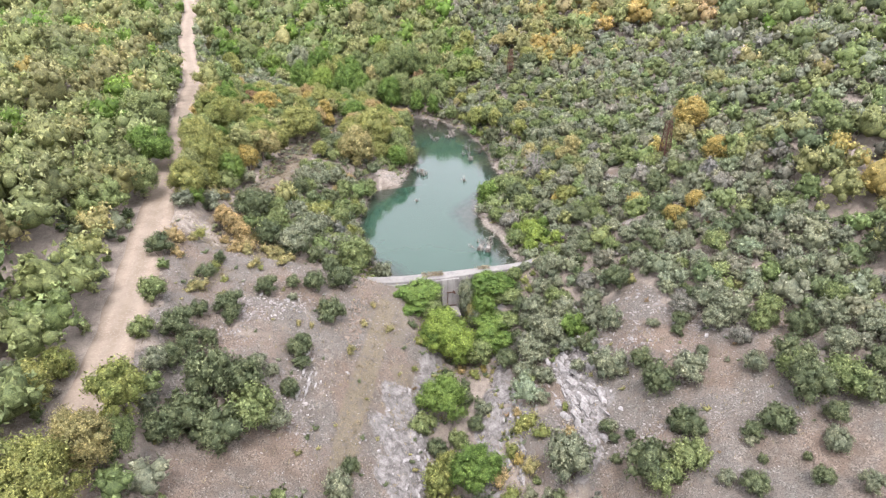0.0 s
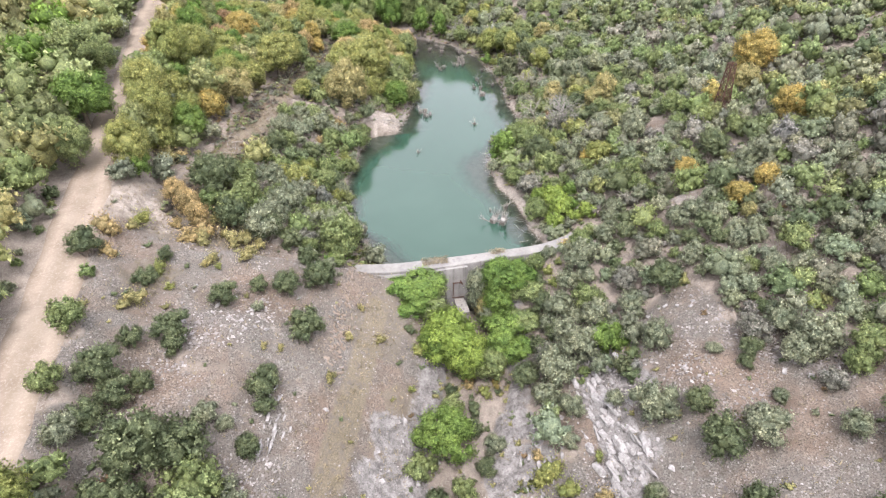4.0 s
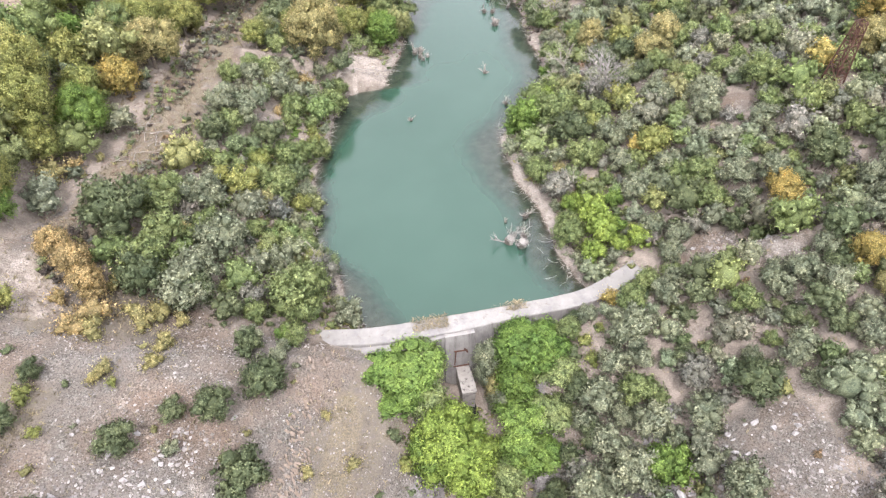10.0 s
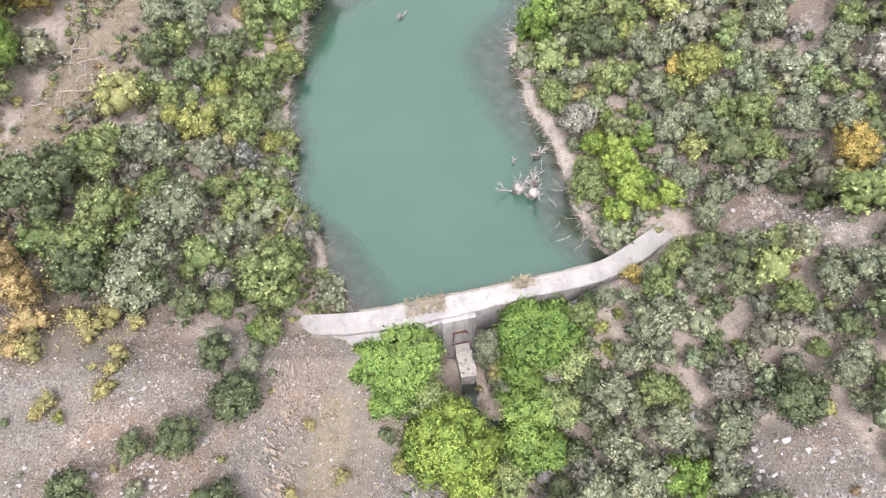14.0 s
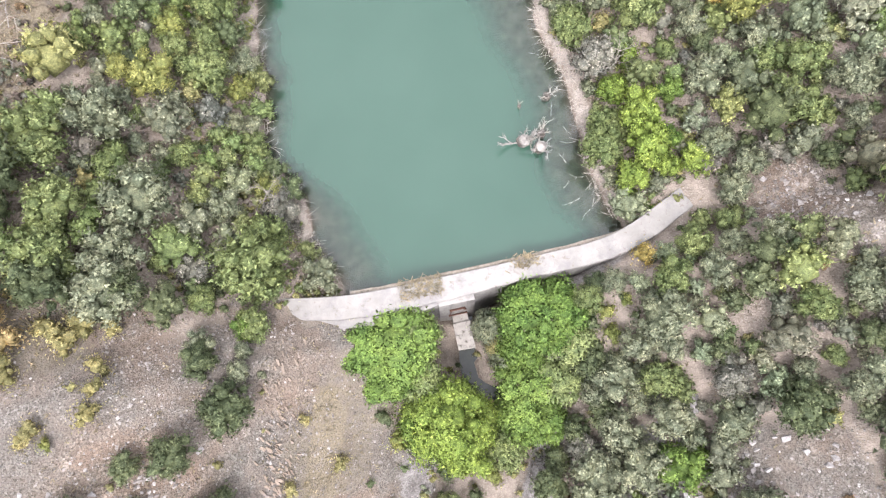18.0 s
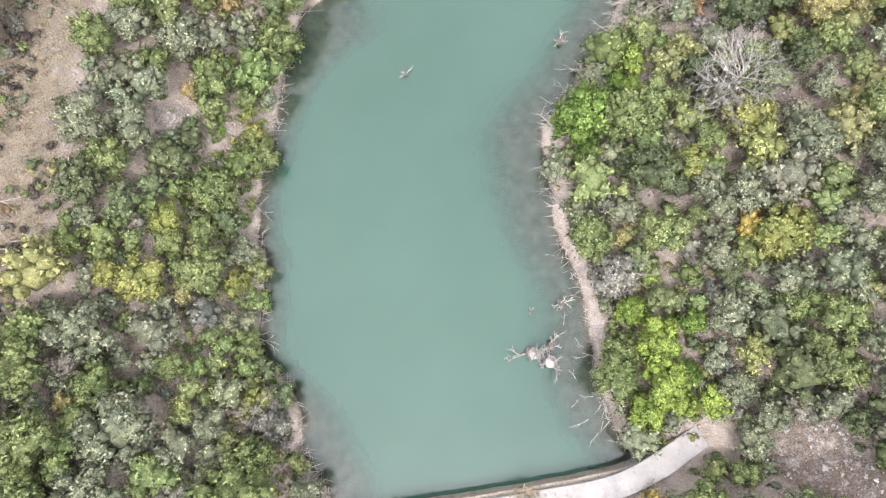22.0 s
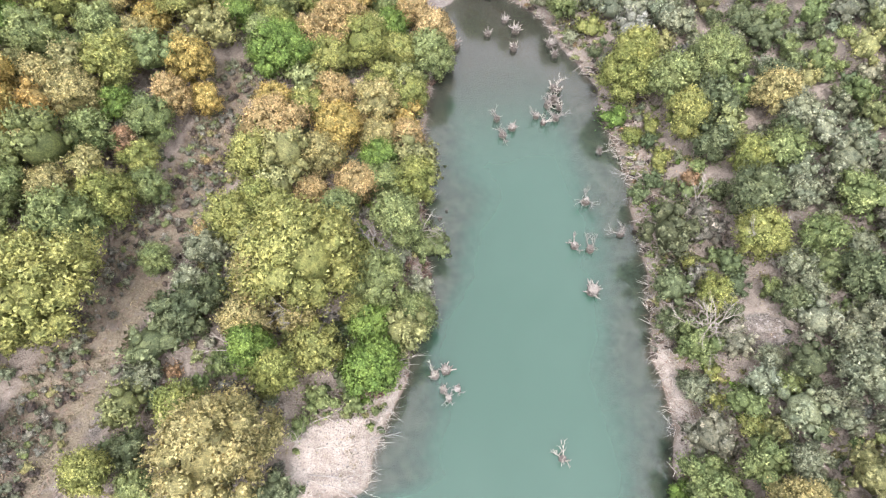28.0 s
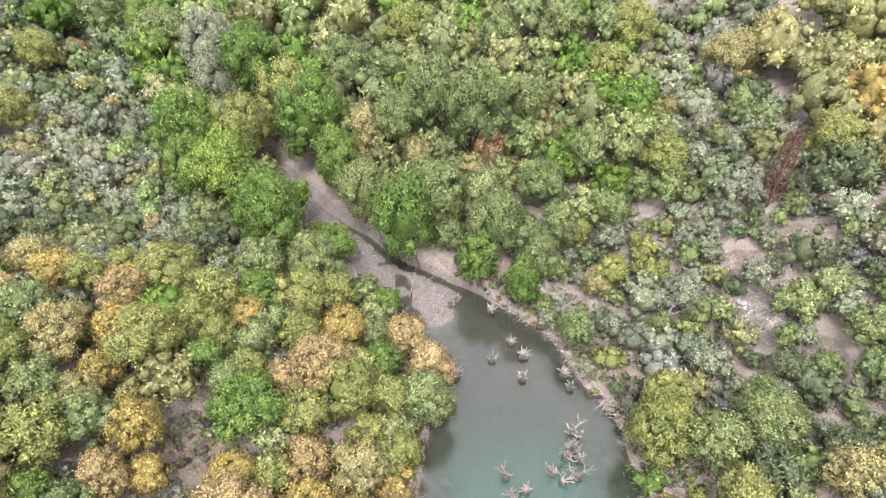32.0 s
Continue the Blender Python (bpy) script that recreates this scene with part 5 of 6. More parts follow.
def hue_at(x, y, rng):
    """Which plant grows at (x, y)."""
    dl, dr = float(along(EDGE_L, y)) - x, x - float(along(EDGE_R, y))
    u = rng.random()
    wood = float(vnoise(x + 200, y, 26))
    if dl > 9 and 197 < y < 250 and x > -45:
        return ("shrub", "sage" if u < 0.46 else "dark" if u < 0.68 else "moss" if u < 0.9 else "olive" if u < 0.95 else "straw")
    if y > 199 and (max(dl, dr) < 9 or (dr > 0 and x < 62 and y < 275)) and wood < 0.8:
        return ("tree", "moss" if u < 0.4 else "green" if u < (0.74 if dl > 0 else 0.6) else "olive" if u < 0.87 else "straw") if u < 0.93 else ("shrub", "sage")
    left_wood = dl > 0 and (x < -25 or (y > 100 and x < -4 + (y - 116) * 0.32 and x < 12 and y < 194) or (138 < y < 196))
    if left_wood:
        if y > 158 and x > -28:
            return ("tree", "olive" if u < 0.34 else "gold" if u < 0.43 else "moss" if u < 0.56 else "amber" if u < 0.67 else "rust" if u < 0.69 else "straw" if u < 0.8 else "green") if u < 0.93 else ("shrub", "sage")
        return ("tree", "olive" if u < 0.4 else "moss" if u < 0.62 else "gold" if u < 0.65 else "straw" if u < 0.76 else "green") if u < 0.86 else ("shrub", "dark" if u < 0.93 else "sage")
    if y > 205 and -30 < x < 48 + 0.1 * (y - 230) and wood < 0.74:
        return ("tree", "moss" if u < 0.42 else "green" if u < 0.62 else "dark" if u < 0.86 else "olive")
    if x > 74 and 186 < y + 0.4 * (x - 90) < 300 and wood > 0.3:
        return ("tree", "straw" if u < 0.26 else "olive" if u < 0.62 else "gold" if u < 0.74 else "amber" if u < 0.8 else "moss") if u < 0.9 else ("shrub", "sage")
    far = smooth(200, 290, y) + smooth(85, 130, x) * 0.5
    if wood + 0.35 * far > 0.78 and u < 0.75 and (x > 74 or y > 150):
        return ("tree", "olive" if u < 0.3 else "moss" if u < 0.52 else "straw" if u < 0.57 else "gold" if u < 0.585 else "green" if u < 0.63 else "dark")
    if x > 36 and y < 96:
        return ("shrub", "sage" if u < 0.6 else "moss" if u < 0.74 else "dark" if u < 0.9 else "grey" if u < 0.98 else "olive")
    if x < 16 and y < 145:
        return ("shrub", "moss" if u < 0.4 else "sage" if u < 0.7 else "dark" if u < 0.84 else "olive" if u < 0.92 else "grey")
    return ("shrub", "sage" if u < 0.46 else "moss" if u < 0.75 else "dark" if u < 0.88 else "grey" if u < 0.93 else "olive" if u < 0.985 else "straw" if u < 0.995 else "gold")


def grow():
    rng = random.Random(5)
    cell = 4.5
    taken = {}

    def free(x, y, r, pack):
        ci, cj = int(x // cell), int(y // cell)
        for i in range(ci - 2, ci + 3):
            for j in range(cj - 2, cj + 3):
                for px, py, pr in taken.get((i, j), ()):
                    if (px - x) ** 2 + (py - y) ** 2 < (pack * (pr + r)) ** 2:
                        return False
        return True

    def take(x, y, r):
        taken.setdefault((int(x // cell), int(y // cell)), []).append((x, y, r))

    for x, y, r in PLACED:
        take(x, y, r)
    chosen = []
    bands = ((-34, 84, 36, 218, 26000), (-75, 130, 36, 300, 32000), (-190, 240, 60, 520, 26000), (-90, 130, -70, 36, 9000))
    for lo, hi, y0, y1, tries in bands:
        xs = np.array([rng.uniform(lo, hi) for _ in range(tries)])
        ys = np.array([rng.uniform(y0, y1) for _ in range(tries)])
        dl, dr = rims(xs, ys)
        out = np.maximum(dl, dr)
        _, _, opened = zones(xs, ys)
        wing = near_line(xs, ys, CREST_LINE)
        road = np.abs(xs - along(ROAD, ys))
        lay = land(xs, ys)
        for i in range(tries):
            x, y = float(xs[i]), float(ys[i])
            if (y < 236 and out[i] < (0.2 if dl[i] > dr[i] or y > 198 else 0.5 if y > 150 else 0.7)) or opened[i] > 0.35 or wing[i] < 2.0 or lay[i] < -4 or (y < 91 and out[i] < 7):
                continue
            shape, hue = hue_at(x, y, rng)
            r = rng.uniform(1.8, 3.3) if shape == "tree" else rng.uniform(0.85, 2.2)
            if y > 240 or abs(x - 25) > 80 or y < 36:
                r *= 1.4
            elif shape == "tree" and x < -26:
                r *= 1.35
            if road[i] < ROAD_HALF + 0.1 + 0.45 * r or (198 < y < 234 and out[i] < 0.5 * r) or (y < 200 and out[i] < (0.14 if dl[i] > dr[i] else 0.48) * r):
                continue
            if free(x, y, r, (0.64 if shape == "shrub" else 0.6) - (0.08 if y > 196 else 0.0)):
                take(x, y, r)
                chosen.append((shape, hue, x, y, r))
    # small plants in the gaps between the large ones
    tries = 14000
    xs = np.array([rng.uniform(-36, 76) for _ in range(tries)])
    ys = np.array([rng.uniform(40, 200) for _ in range(tries)])
    dl, dr = rims(xs, ys)
    out = np.maximum(dl, dr)
    _, _, opened = zones(xs, ys)
    wing = near_line(xs, ys, CREST_LINE)
    road = np.abs(xs - along(ROAD, ys))
    for i in range(tries):
        x, y, r = float(xs[i]), float(ys[i]), rng.uniform(0.5, 0.95)
        if out[i] < 1.3 or opened[i] > 0.35 or wing[i] < 1.8 or road[i] < ROAD_HALF + 0.3 + 0.4 * r or (y < 91 and out[i] < 7):
            continue
        if free(x, y, r, 0.62):
            take(x, y, r)
            u = rng.random()
            chosen.append(("scrub", "sage" if u < 0.4 else "moss" if u < 0.62 else "dark" if u < 0.76 else "grey" if u < 0.92 else "olive" if u < 0.97 else "straw", x, y, r))
    return chosen


PLACED += [(69.2, 195.6, 2.0), (70.6, 105.8, 2.0)]
WOODS = grow()


def near_walk(x, y):
    return -16 < x < 66 and 70 < y < 205


def build_woods():
    """Plants past the nearest, as one mesh a kind."""
    counts = {"shrub": 0, "tree": 0}
    rest = []
    for shape, hue, x, y, r in WOODS:
        if shape != "scrub" and near_walk(x, y) and counts[shape] < (200 if shape == "shrub" else 120):
            plant(shape, hue, x, y, r)
            counts[shape] += 1
        else:
            rest.append((shape, hue, x, y, r))
    lods = {}
    for shape, tall, foot, leaf in (("shrub", 1.5, 0.0, 0.06), ("tree", 2.0, 0.2, 0.047)):
        for level, leaves, lumps in ((0, 400, 13), (1, 120, 8), (2, 36, 4)):
            more = 1.9 if shape == "tree" else 1
            lods[shape, level] = [crown_arrays(60 + s, int(lumps * (1.4 if shape == "tree" else 1)), int(leaves * more), leaf * (1, 1.5, 2.2)[level], tall * (0.86 + 0.09 * s), 0.84, foot, (0.28, 0.35, 0.46)[level] * (0.84 if shape == "tree" else 1), 0.16, 0.6, 0.1 * (shape == "tree")) for s in range(5)]
    for shape, name, label in (("shrub", "shrub_thicket", "dense thicket of grey-green evergreen shrubs covering the slopes"), ("tree", "woodland", "mixed deciduous woodland turning yellow in autumn")):
        V, F, C, inner, N = [], [], [], [], []
        count = 0
        rng = np.random.RandomState(3)
        for s, hue, x, y, r in rest:
            if s != shape and not (s == "scrub" and shape == "shrub"):
                continue
            level = 2 if y < 36 else 1 if s == "scrub" else 0 if (-22 < x < 74 and 60 < y < 212) else 1 if (-60 < x < 110 and y < 270) else 2
            v, q, t, soft = lods[shape, level][rng.randint(5)]
            a = rng.rand() * 6.283
            ca, sa = math.cos(a), math.sin(a)
            r *= 1.3 if shape == "shrub" else 1.2
            N.append(np.stack([soft[:, 0] * ca - soft[:, 1] * sa, soft[:, 0] * sa + soft[:, 1] * ca, soft[:, 2]], 1))
            w = np.stack([v[:, 0] * ca - v[:, 1] * sa, v[:, 0] * sa + v[:, 1] * ca, v[:, 2]], 1) * (r, r, r * rng.uniform(0.85, 1.15))
            V.append(w + (x, y, ground(x, y) - 0.1))
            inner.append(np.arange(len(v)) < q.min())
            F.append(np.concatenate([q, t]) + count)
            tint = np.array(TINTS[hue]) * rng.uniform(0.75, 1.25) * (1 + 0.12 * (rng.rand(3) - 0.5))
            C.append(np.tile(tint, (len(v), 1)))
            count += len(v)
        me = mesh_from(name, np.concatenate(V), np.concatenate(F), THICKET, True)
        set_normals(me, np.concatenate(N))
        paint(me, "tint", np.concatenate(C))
        # mask for the shade painted into the crown cores
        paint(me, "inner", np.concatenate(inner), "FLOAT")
        tagged(part(name, me, None), label, "woodland" if shape == "tree" else "thicket", kind="stuff")


build_woods()

# ---- dead wood in and round the lake ----
WOOD = random.Random(23)


def snag(x, y, kind, size=1.0, z=None):
    """A dead stump standing in the water: 'snag' forks into bare arms, 'roots' is a tuft of roots, 'log' a bleached butt with arms."""
    z = -0.25 if z is None else z
    size *= 1.3
    pale = PALE_TWIG if y < 150 or WOOD.random() < 0.3 else GREY_WOOD
    words = {"snag": "bleached dead snag with bare forked arms standing in the lake", "roots": "old tree stump with a tuft of bare roots in shallow water", "log": "bleached white stump with twisted root arms in the lake"}[kind]
    root = tagged(new("dead_stump"), words, "stump", "dead stumps in the lake")
    root.matrix_basis = pose(x, y, z, 0, 0, WOOD.uniform(0, 360))
    rng = random.Random(WOOD.random())
    bm = bmesh.new()
    if kind == "roots":
        beam(bm, (0, 0, -0.9), (0, 0, 0.55 * size), 0.26 * size, 0.32 * size, 9)
        beam(bm, (0, 0, 0.55 * size), (0.05, 0, 0.8 * size), 0.32 * size, 0.16 * size, 9)
    elif kind == "log":
        beam(bm, (0, 0, -0.8), (0.15 * size, 0, 0.75 * size), 0.3 * size, 0.36 * size, 9)
        beam(bm, (0.15 * size, 0, 0.75 * size), (0.3 * size, 0.1, 1.0 * size), 0.36 * size, 0.14, 9)
    else:
        beam(bm, (0, 0, -0.9), (0.1, 0, 0.8 * size), 0.3 * size, 0.2 * size, 8)
    for v in bm.verts:
        v.co += Vector((rng.uniform(-1, 1), rng.uniform(-1, 1), rng.uniform(-1, 1))) * 0.06 * size
    butt = part("butt", bm, BLEACHED if kind == "log" else WET_WOOD if WOOD.random() < 0.6 else GREY_WOOD, root)
    bm = bmesh.new()
    foot = (0.36 if kind == "roots" else 0.34) * size
    beam(bm, (0, 0, -0.95), (0.03, 0, 0.1 - z + 0.3 * size), foot * 1.2, foot * 1.0, 9)
    for v in bm.verts:
        v.co += Vector((rng.uniform(-1, 1), rng.uniform(-1, 1), rng.uniform(-1, 1))) * 0.06 * size
    part("wet_base", bm, WET_WOOD, root, "dark wet base")
    if kind == "roots":
        for i in range(14):
            a = i * 0.449 + rng.uniform(-0.3, 0.3)
            bm = bmesh.new()
            branch(bm, rng, (0.2 * size * math.cos(a), 0.2 * size * math.sin(a), rng.uniform(0.1, 0.6) * size), (math.cos(a), math.sin(a), rng.uniform(0.5, 2.4)), rng.uniform(0.4, 0.75) * size, 0.085 * size, 0, sides=4)
            part("root_arm", bm, pale if rng.random() < 0.4 else GREY_WOOD, butt)
    else:
        for i in range(6 if kind == "log" else 4):
            a = i * (1.1 if kind == "log" else 1.6) + rng.uniform(-0.9, 0.9)
            bm = bmesh.new()
            branch(bm, rng, (0.05, 0, rng.uniform(0.1, 0.5) * size), (math.cos(a), math.sin(a), rng.uniform(0.3, 2.6)), rng.uniform(0.4, 1.1) * size, 0.085 * size, 2, 0.85, 5)
            part("arm", bm, BLEACHED if kind == "log" else pale, butt)


for x, y in [(31.8, 102.6), (33.1, 101.7)]:
    snag(x, y, "log", 1.1)
for x, y in [(33.7, 102.9), (39.5, 130), (38.6, 139), (43.7, 158.5), (45.1, 158.0), (28.9, 147.1), (29.5, 145.7), (38.8, 172.8), (38.5, 175), (46, 178.4), (45.6, 175.8), (43.4, 174), (42.8, 174.9), (48.6, 169.4),
             (45.8, 163.4), (48.5, 159.4), (35.0, 106.2), (30.4, 194.8), (45.5, 178.8), (41.0, 126.3), (44.4, 176.4), (44.9, 174.4)]:
    snag(x, y, "snag", WOOD.uniform(0.65, 1.0))
for x, y in [(30.6, 165.5), (31.8, 164), (29.6, 160.7), (32.4, 105.9), (24.9, 129), (30.9, 170.5), (31.4, 171.5), (31.0, 163.2)]:
    snag(x, y, "snag", WOOD.uniform(0.3, 0.5))
for x, y in [(44.4, 153.6), (29.9, 147.5), (40, 173.6), (35.2, 186.5), (33.3, 186.5), (35.8, 195.9), (40.3, 194.8), (41.7, 190), (39.3, 188), (42.7, 188.1), (42, 185.3), (46.4, 185.4), (46.6, 183.7), (45.1, 176.9), (36.6, 196.6)]:
    snag(x, y, "roots", 1.15 if (x, y) in ((35.2, 186.5), (44.4, 153.6)) else WOOD.uniform(0.75, 1.05), -0.1)
for x, y in [(29.9, 144.9), (30.8, 145.7)]:
    snag(x, y, "log", 0.58)


def bare_tree(x, y, height, lean=(0, 0), arms=9, label="leafless pale grey tree with a dense crown of bare twigs", mat=PALE_TWIG, thick=1.0):
    root = tagged(new("bare_tree"), label, "dead tree", "bare trees on the banks")
    root.matrix_basis = pose(x, y, ground(x, y) - 0.1, 0, 0, 0)
    rng = random.Random(WOOD.random())
    top = Vector((lean[0], lean[1], 1)).normalized() * height
    bm = bmesh.new()
    beam(bm, (0, 0, -0.2), top * 0.45, 0.028 * height * thick, 0.018 * height * thick, 7)
    beam(bm, top * 0.45, top, 0.018 * height * thick, 0.004 * height, 6)
    trunk = part("trunk", bm, mat, root)
    for i in range(arms):
        a = i * 2.4 + rng.random()
        f = rng.uniform(0.25, 0.9)
        bm = bmesh.new()
        branch(bm, rng, top * f, (math.cos(a) + lean[0], math.sin(a) + lean[1], rng.uniform(0.3, 1.0)), height * rng.uniform(0.3, 0.5) * (1.2 - 0.5 * f), 0.011 * height * thick, 2, 0.75, 4)
        part("limb", bm, mat, trunk)


bare_tree(49.6, 120.4, 6.2, arms=44, mat=BLEACHED, thick=0.8)
plant("tuft", "grey", 49.8, 120.6, 2.5, 1.5)
bare_tree(51.6, 147.2, 4.6, arms=13)
bare_tree(48.8, 130.4, 5.0, (-0.5, -0.25), 12)
for x, y, h, lx, ly in [(55.3, 152.7, 5.5, 0.7, 0.35), (52.3, 147.4, 4.4, 0.1, 0), (18.9, 151.9, 5.6, -0.5, 0.5), (23.8, 157.9, 4.6, 0.3, -0.2), (53.2, 156.2, 3.6, 0.2, 0.5), (54.8, 185.6, 6.0, 0.6, 0.5), (54.6, 159.6, 3.4, 0.2, 0.3),
                        (47.5, 191.7, 5.0, -0.1, 0), (49.8, 188.5, 4.6, -0.2, 0.1), (26.7, 176, 4.0, 0.2, 0.1), (14.6, 137.3, 3.6, 0.5, 0), (14.8, 147.5, 4.2, -0.6, 0.5), (18.2, 150.8, 4.8, 0.1, 0.1), (46.3, 127.9, 3.0, -0.5, 0.3),
                        (8.3, 101.2, 3.4, 0.5, 0.1), (40.8, 106.8, 3.2, 0.1, 0.2), (45.4, 98.4, 2.8, 0.4, 0.5), (7.6, 99.1, 3.0, -0.8, -0.5), (25.5, 158.6, 5.0, -0.5, 0.2), (27.4, 160.6, 4.2, 0.6, -0.3), (17.2, 141.5, 3.0, 0.5, 0)]:
    bare_tree(x, y, h, (lx, ly), 7, "leaning dead tree with bare bleached branches on the bank", BLEACHED if h > 4.5 else PALE_TWIG)


def fallen(x, y, z, turn, length, pitch=4.0):
    """A bleached branch that lies on the bank, with its side twigs."""
    rng = random.Random(WOOD.random())
    mat = BLEACHED if rng.random() < 0.6 else PALE_TWIG
    bm = bmesh.new()
    r = 0.025 + 0.012 * length
    forks = stem(bm, rng, (0, 0, 0), (1, 0, 0), length, r, 5)
    ob = part("fallen_branch", bm, mat)
    for p, w in forks:
        bm = bmesh.new()
        side = Vector((rng.uniform(-1, 1), rng.uniform(-1, 1), rng.uniform(-0.3, 0.8)))
        stem(bm, rng, p, w + side * 0.6, length * rng.uniform(0.4, 0.75), r * 0.5, 4)
        part("twig", bm, mat, ob)
    ob.matrix_basis = pose(x, y, z, 0, -pitch, turn)
    tagged(ob, "bleached fallen branch lying across the bank towards the water", "branch", "fallen branches on the bank")


def litter_banks():
    rng = random.Random(77)
    for i in range(240):
        y = rng.uniform(94, 190)
        left = rng.random() < 0.45
        if not left and rng.random() < 0.35:
            y = rng.uniform(118, 133)
        edge = float(along(EDGE_L if left else EDGE_R, y))
        x = edge + (-0.9 if left else 0.9)
        fallen(x, y, max(0.25, ground(x, y)) + 0.12, (0 if left else 180) + rng.gauss(0, 60), rng.uniform(0.5, 1.3) if i % 3 else rng.uniform(1.3, 2.3), -rng.uniform(-5, 25))
    for x, y, a, n in [(19.0, 141.3, 5, 5.5), (18.5, 139.4, -14, 4.5), (18.6, 139.0, -24, 4.0), (18.2, 143, 25, 4.5), (20.0, 140.2, -38, 3.2), (19.2, 138.6, -8, 4.0), (37.4, 129.0, 0, 0)][:6]:
        fallen(x, y, ground(x, y) + 0.25, a, n * 0.62, 0.0)


litter_banks()
for fx, fy, turn, length in [(35.6, 96.4, 200, 2.2), (36.4, 98.2, 160, 1.8), (35.2, 99.8, 120, 1.5), (36.6, 101.6, 185, 2.0), (35.0, 104.4, 80, 1.6), (36.2, 95.2, 230, 1.7), (35.8, 103.2, 300, 1.4), (34.4, 97.6, 30, 1.2), (36.9, 106.5, 170, 1.9),
                             (35.4, 110.4, 150, 1.5), (10.8, 100.4, 10, 1.6), (11.2, 103.2, -20, 1.3), (9.6, 107.0, 15, 1.6), (11.6, 97.0, 40, 1.5)]:
    fallen(fx, fy, 0.05, turn, 0.55 * length, 14.0)
for fx, fy, turn, length in [(31.2, 197.8, 60, 2.6), (30.4, 196.4, 130, 2.2), (32.6, 198.8, 20, 1.8), (29.6, 199.4, 95, 2.0), (34.0, 196.2, 200, 1.6), (28.6, 201.8, 150, 1.7), (33.2, 193.6, 40, 1.9), (31.8, 192.2, 100, 1.6)]:
    fallen(fx, fy, max(0.1, ground(fx, fy)) + 0.12, turn, length, 10.0)
TRACK_WOOD = random.Random(5)
for _ in range(22):
    fx, fy = TRACK_WOOD.gauss(-8.0, 1.3), TRACK_WOOD.uniform(114.5, 121)
    fallen(fx, fy, ground(fx, fy) + 0.2, TRACK_WOOD.uniform(0, 360), TRACK_WOOD.uniform(1.2, 2.6), TRACK_WOOD.uniform(0, 14))



def twigs():
    """Roots and brush matted along the two waterlines."""
    bm = bmesh.new()
    rng = random.Random(31)
    for i in range(4000):
        y = rng.uniform(93.5, 196)
        left = rng.random() < 0.5
        edge = float(along(EDGE_L if left else EDGE_R, y))
        off = rng.uniform(-0.3, 2.2)
        x = edge - off if left else edge + off
        z = max(0.08, ground(x, y)) + rng.uniform(0.02, 0.3)
        a = rng.uniform(0, 6.283) if rng.random() < 0.8 else (0 if left else 3.1416) + rng.uniform(-0.8, 0.8)
        s = rng.uniform(0.3, 1.2)
        w = Vector((math.cos(a), math.sin(a), rng.uniform(-0.15, 0.4))) * s
        beam(bm, (x, y, z), Vector((x, y, z)) + w, rng.uniform(0.018, 0.042), 0.01, 3)
    tagged(part("bank_brush", bm, SAND_TWIG), "dry twigs and exposed roots matted along the waterline", "brush", kind="stuff")


twigs()


def dead_brush():
    """A belt of brown dead brush above the waterline at the head of the lake."""
    bm = bmesh.new()
    rng = random.Random(37)
    for i in range(2600):
        left = rng.random() < 0.62
        y = rng.uniform(157, 192) if left else rng.uniform(140, 196)
        edge = float(along(EDGE_L if left else EDGE_R, y))
        off = rng.uniform(-0.2, 2.6)
        x = edge - off if left else edge + off
        z = max(0.05, ground(x, y)) + rng.uniform(0.02, 0.4)
        a, s = rng.uniform(0, 6.283), rng.uniform(0.3, 0.9)
        w = Vector((math.cos(a), math.sin(a), rng.uniform(-0.2, 0.8))) * s
        beam(bm, (x, y, z), Vector((x, y, z)) + w, rng.uniform(0.015, 0.035), 0.008, 3)
    for i in range(2600):
        k = rng.randrange(len(HEATH) - 1)
        f = rng.random()
        x = HEATH[k][0] * (1 - f) + HEATH[k + 1][0] * f + rng.gauss(-0.4, 1.7)
        y = HEATH[k][1] * (1 - f) + HEATH[k + 1][1] * f
        z = ground(x, y) + rng.uniform(0.02, 0.3)
        a, s = rng.uniform(0, 6.283), rng.uniform(0.3, 0.9)
        beam(bm, (x, y, z), Vector((x, y, z)) + Vector((math.cos(a), math.sin(a), rng.uniform(0, 0.8))) * s, rng.uniform(0.015, 0.035), 0.008, 3)
    tagged(part("dead_brush", bm, BROWN_TWIG), "brown dead brush above the waterline and beside the track", "brush", kind="stuff")


dead_brush()

# ---- stones ----


CHIP = np.array([(1, 0, 0), (0, 1, 0.2), (-1, 0, 0), (0, -1, -0.2), (0.2, 0, 0.8), (0, 0, -0.8)])
CHIP_FACES = np.array([(0, 1, 4), (1, 2, 4), (2, 3, 4), (3, 0, 4), (1, 0, 5), (2, 1, 5), (3, 2, 5), (0, 3, 5)])


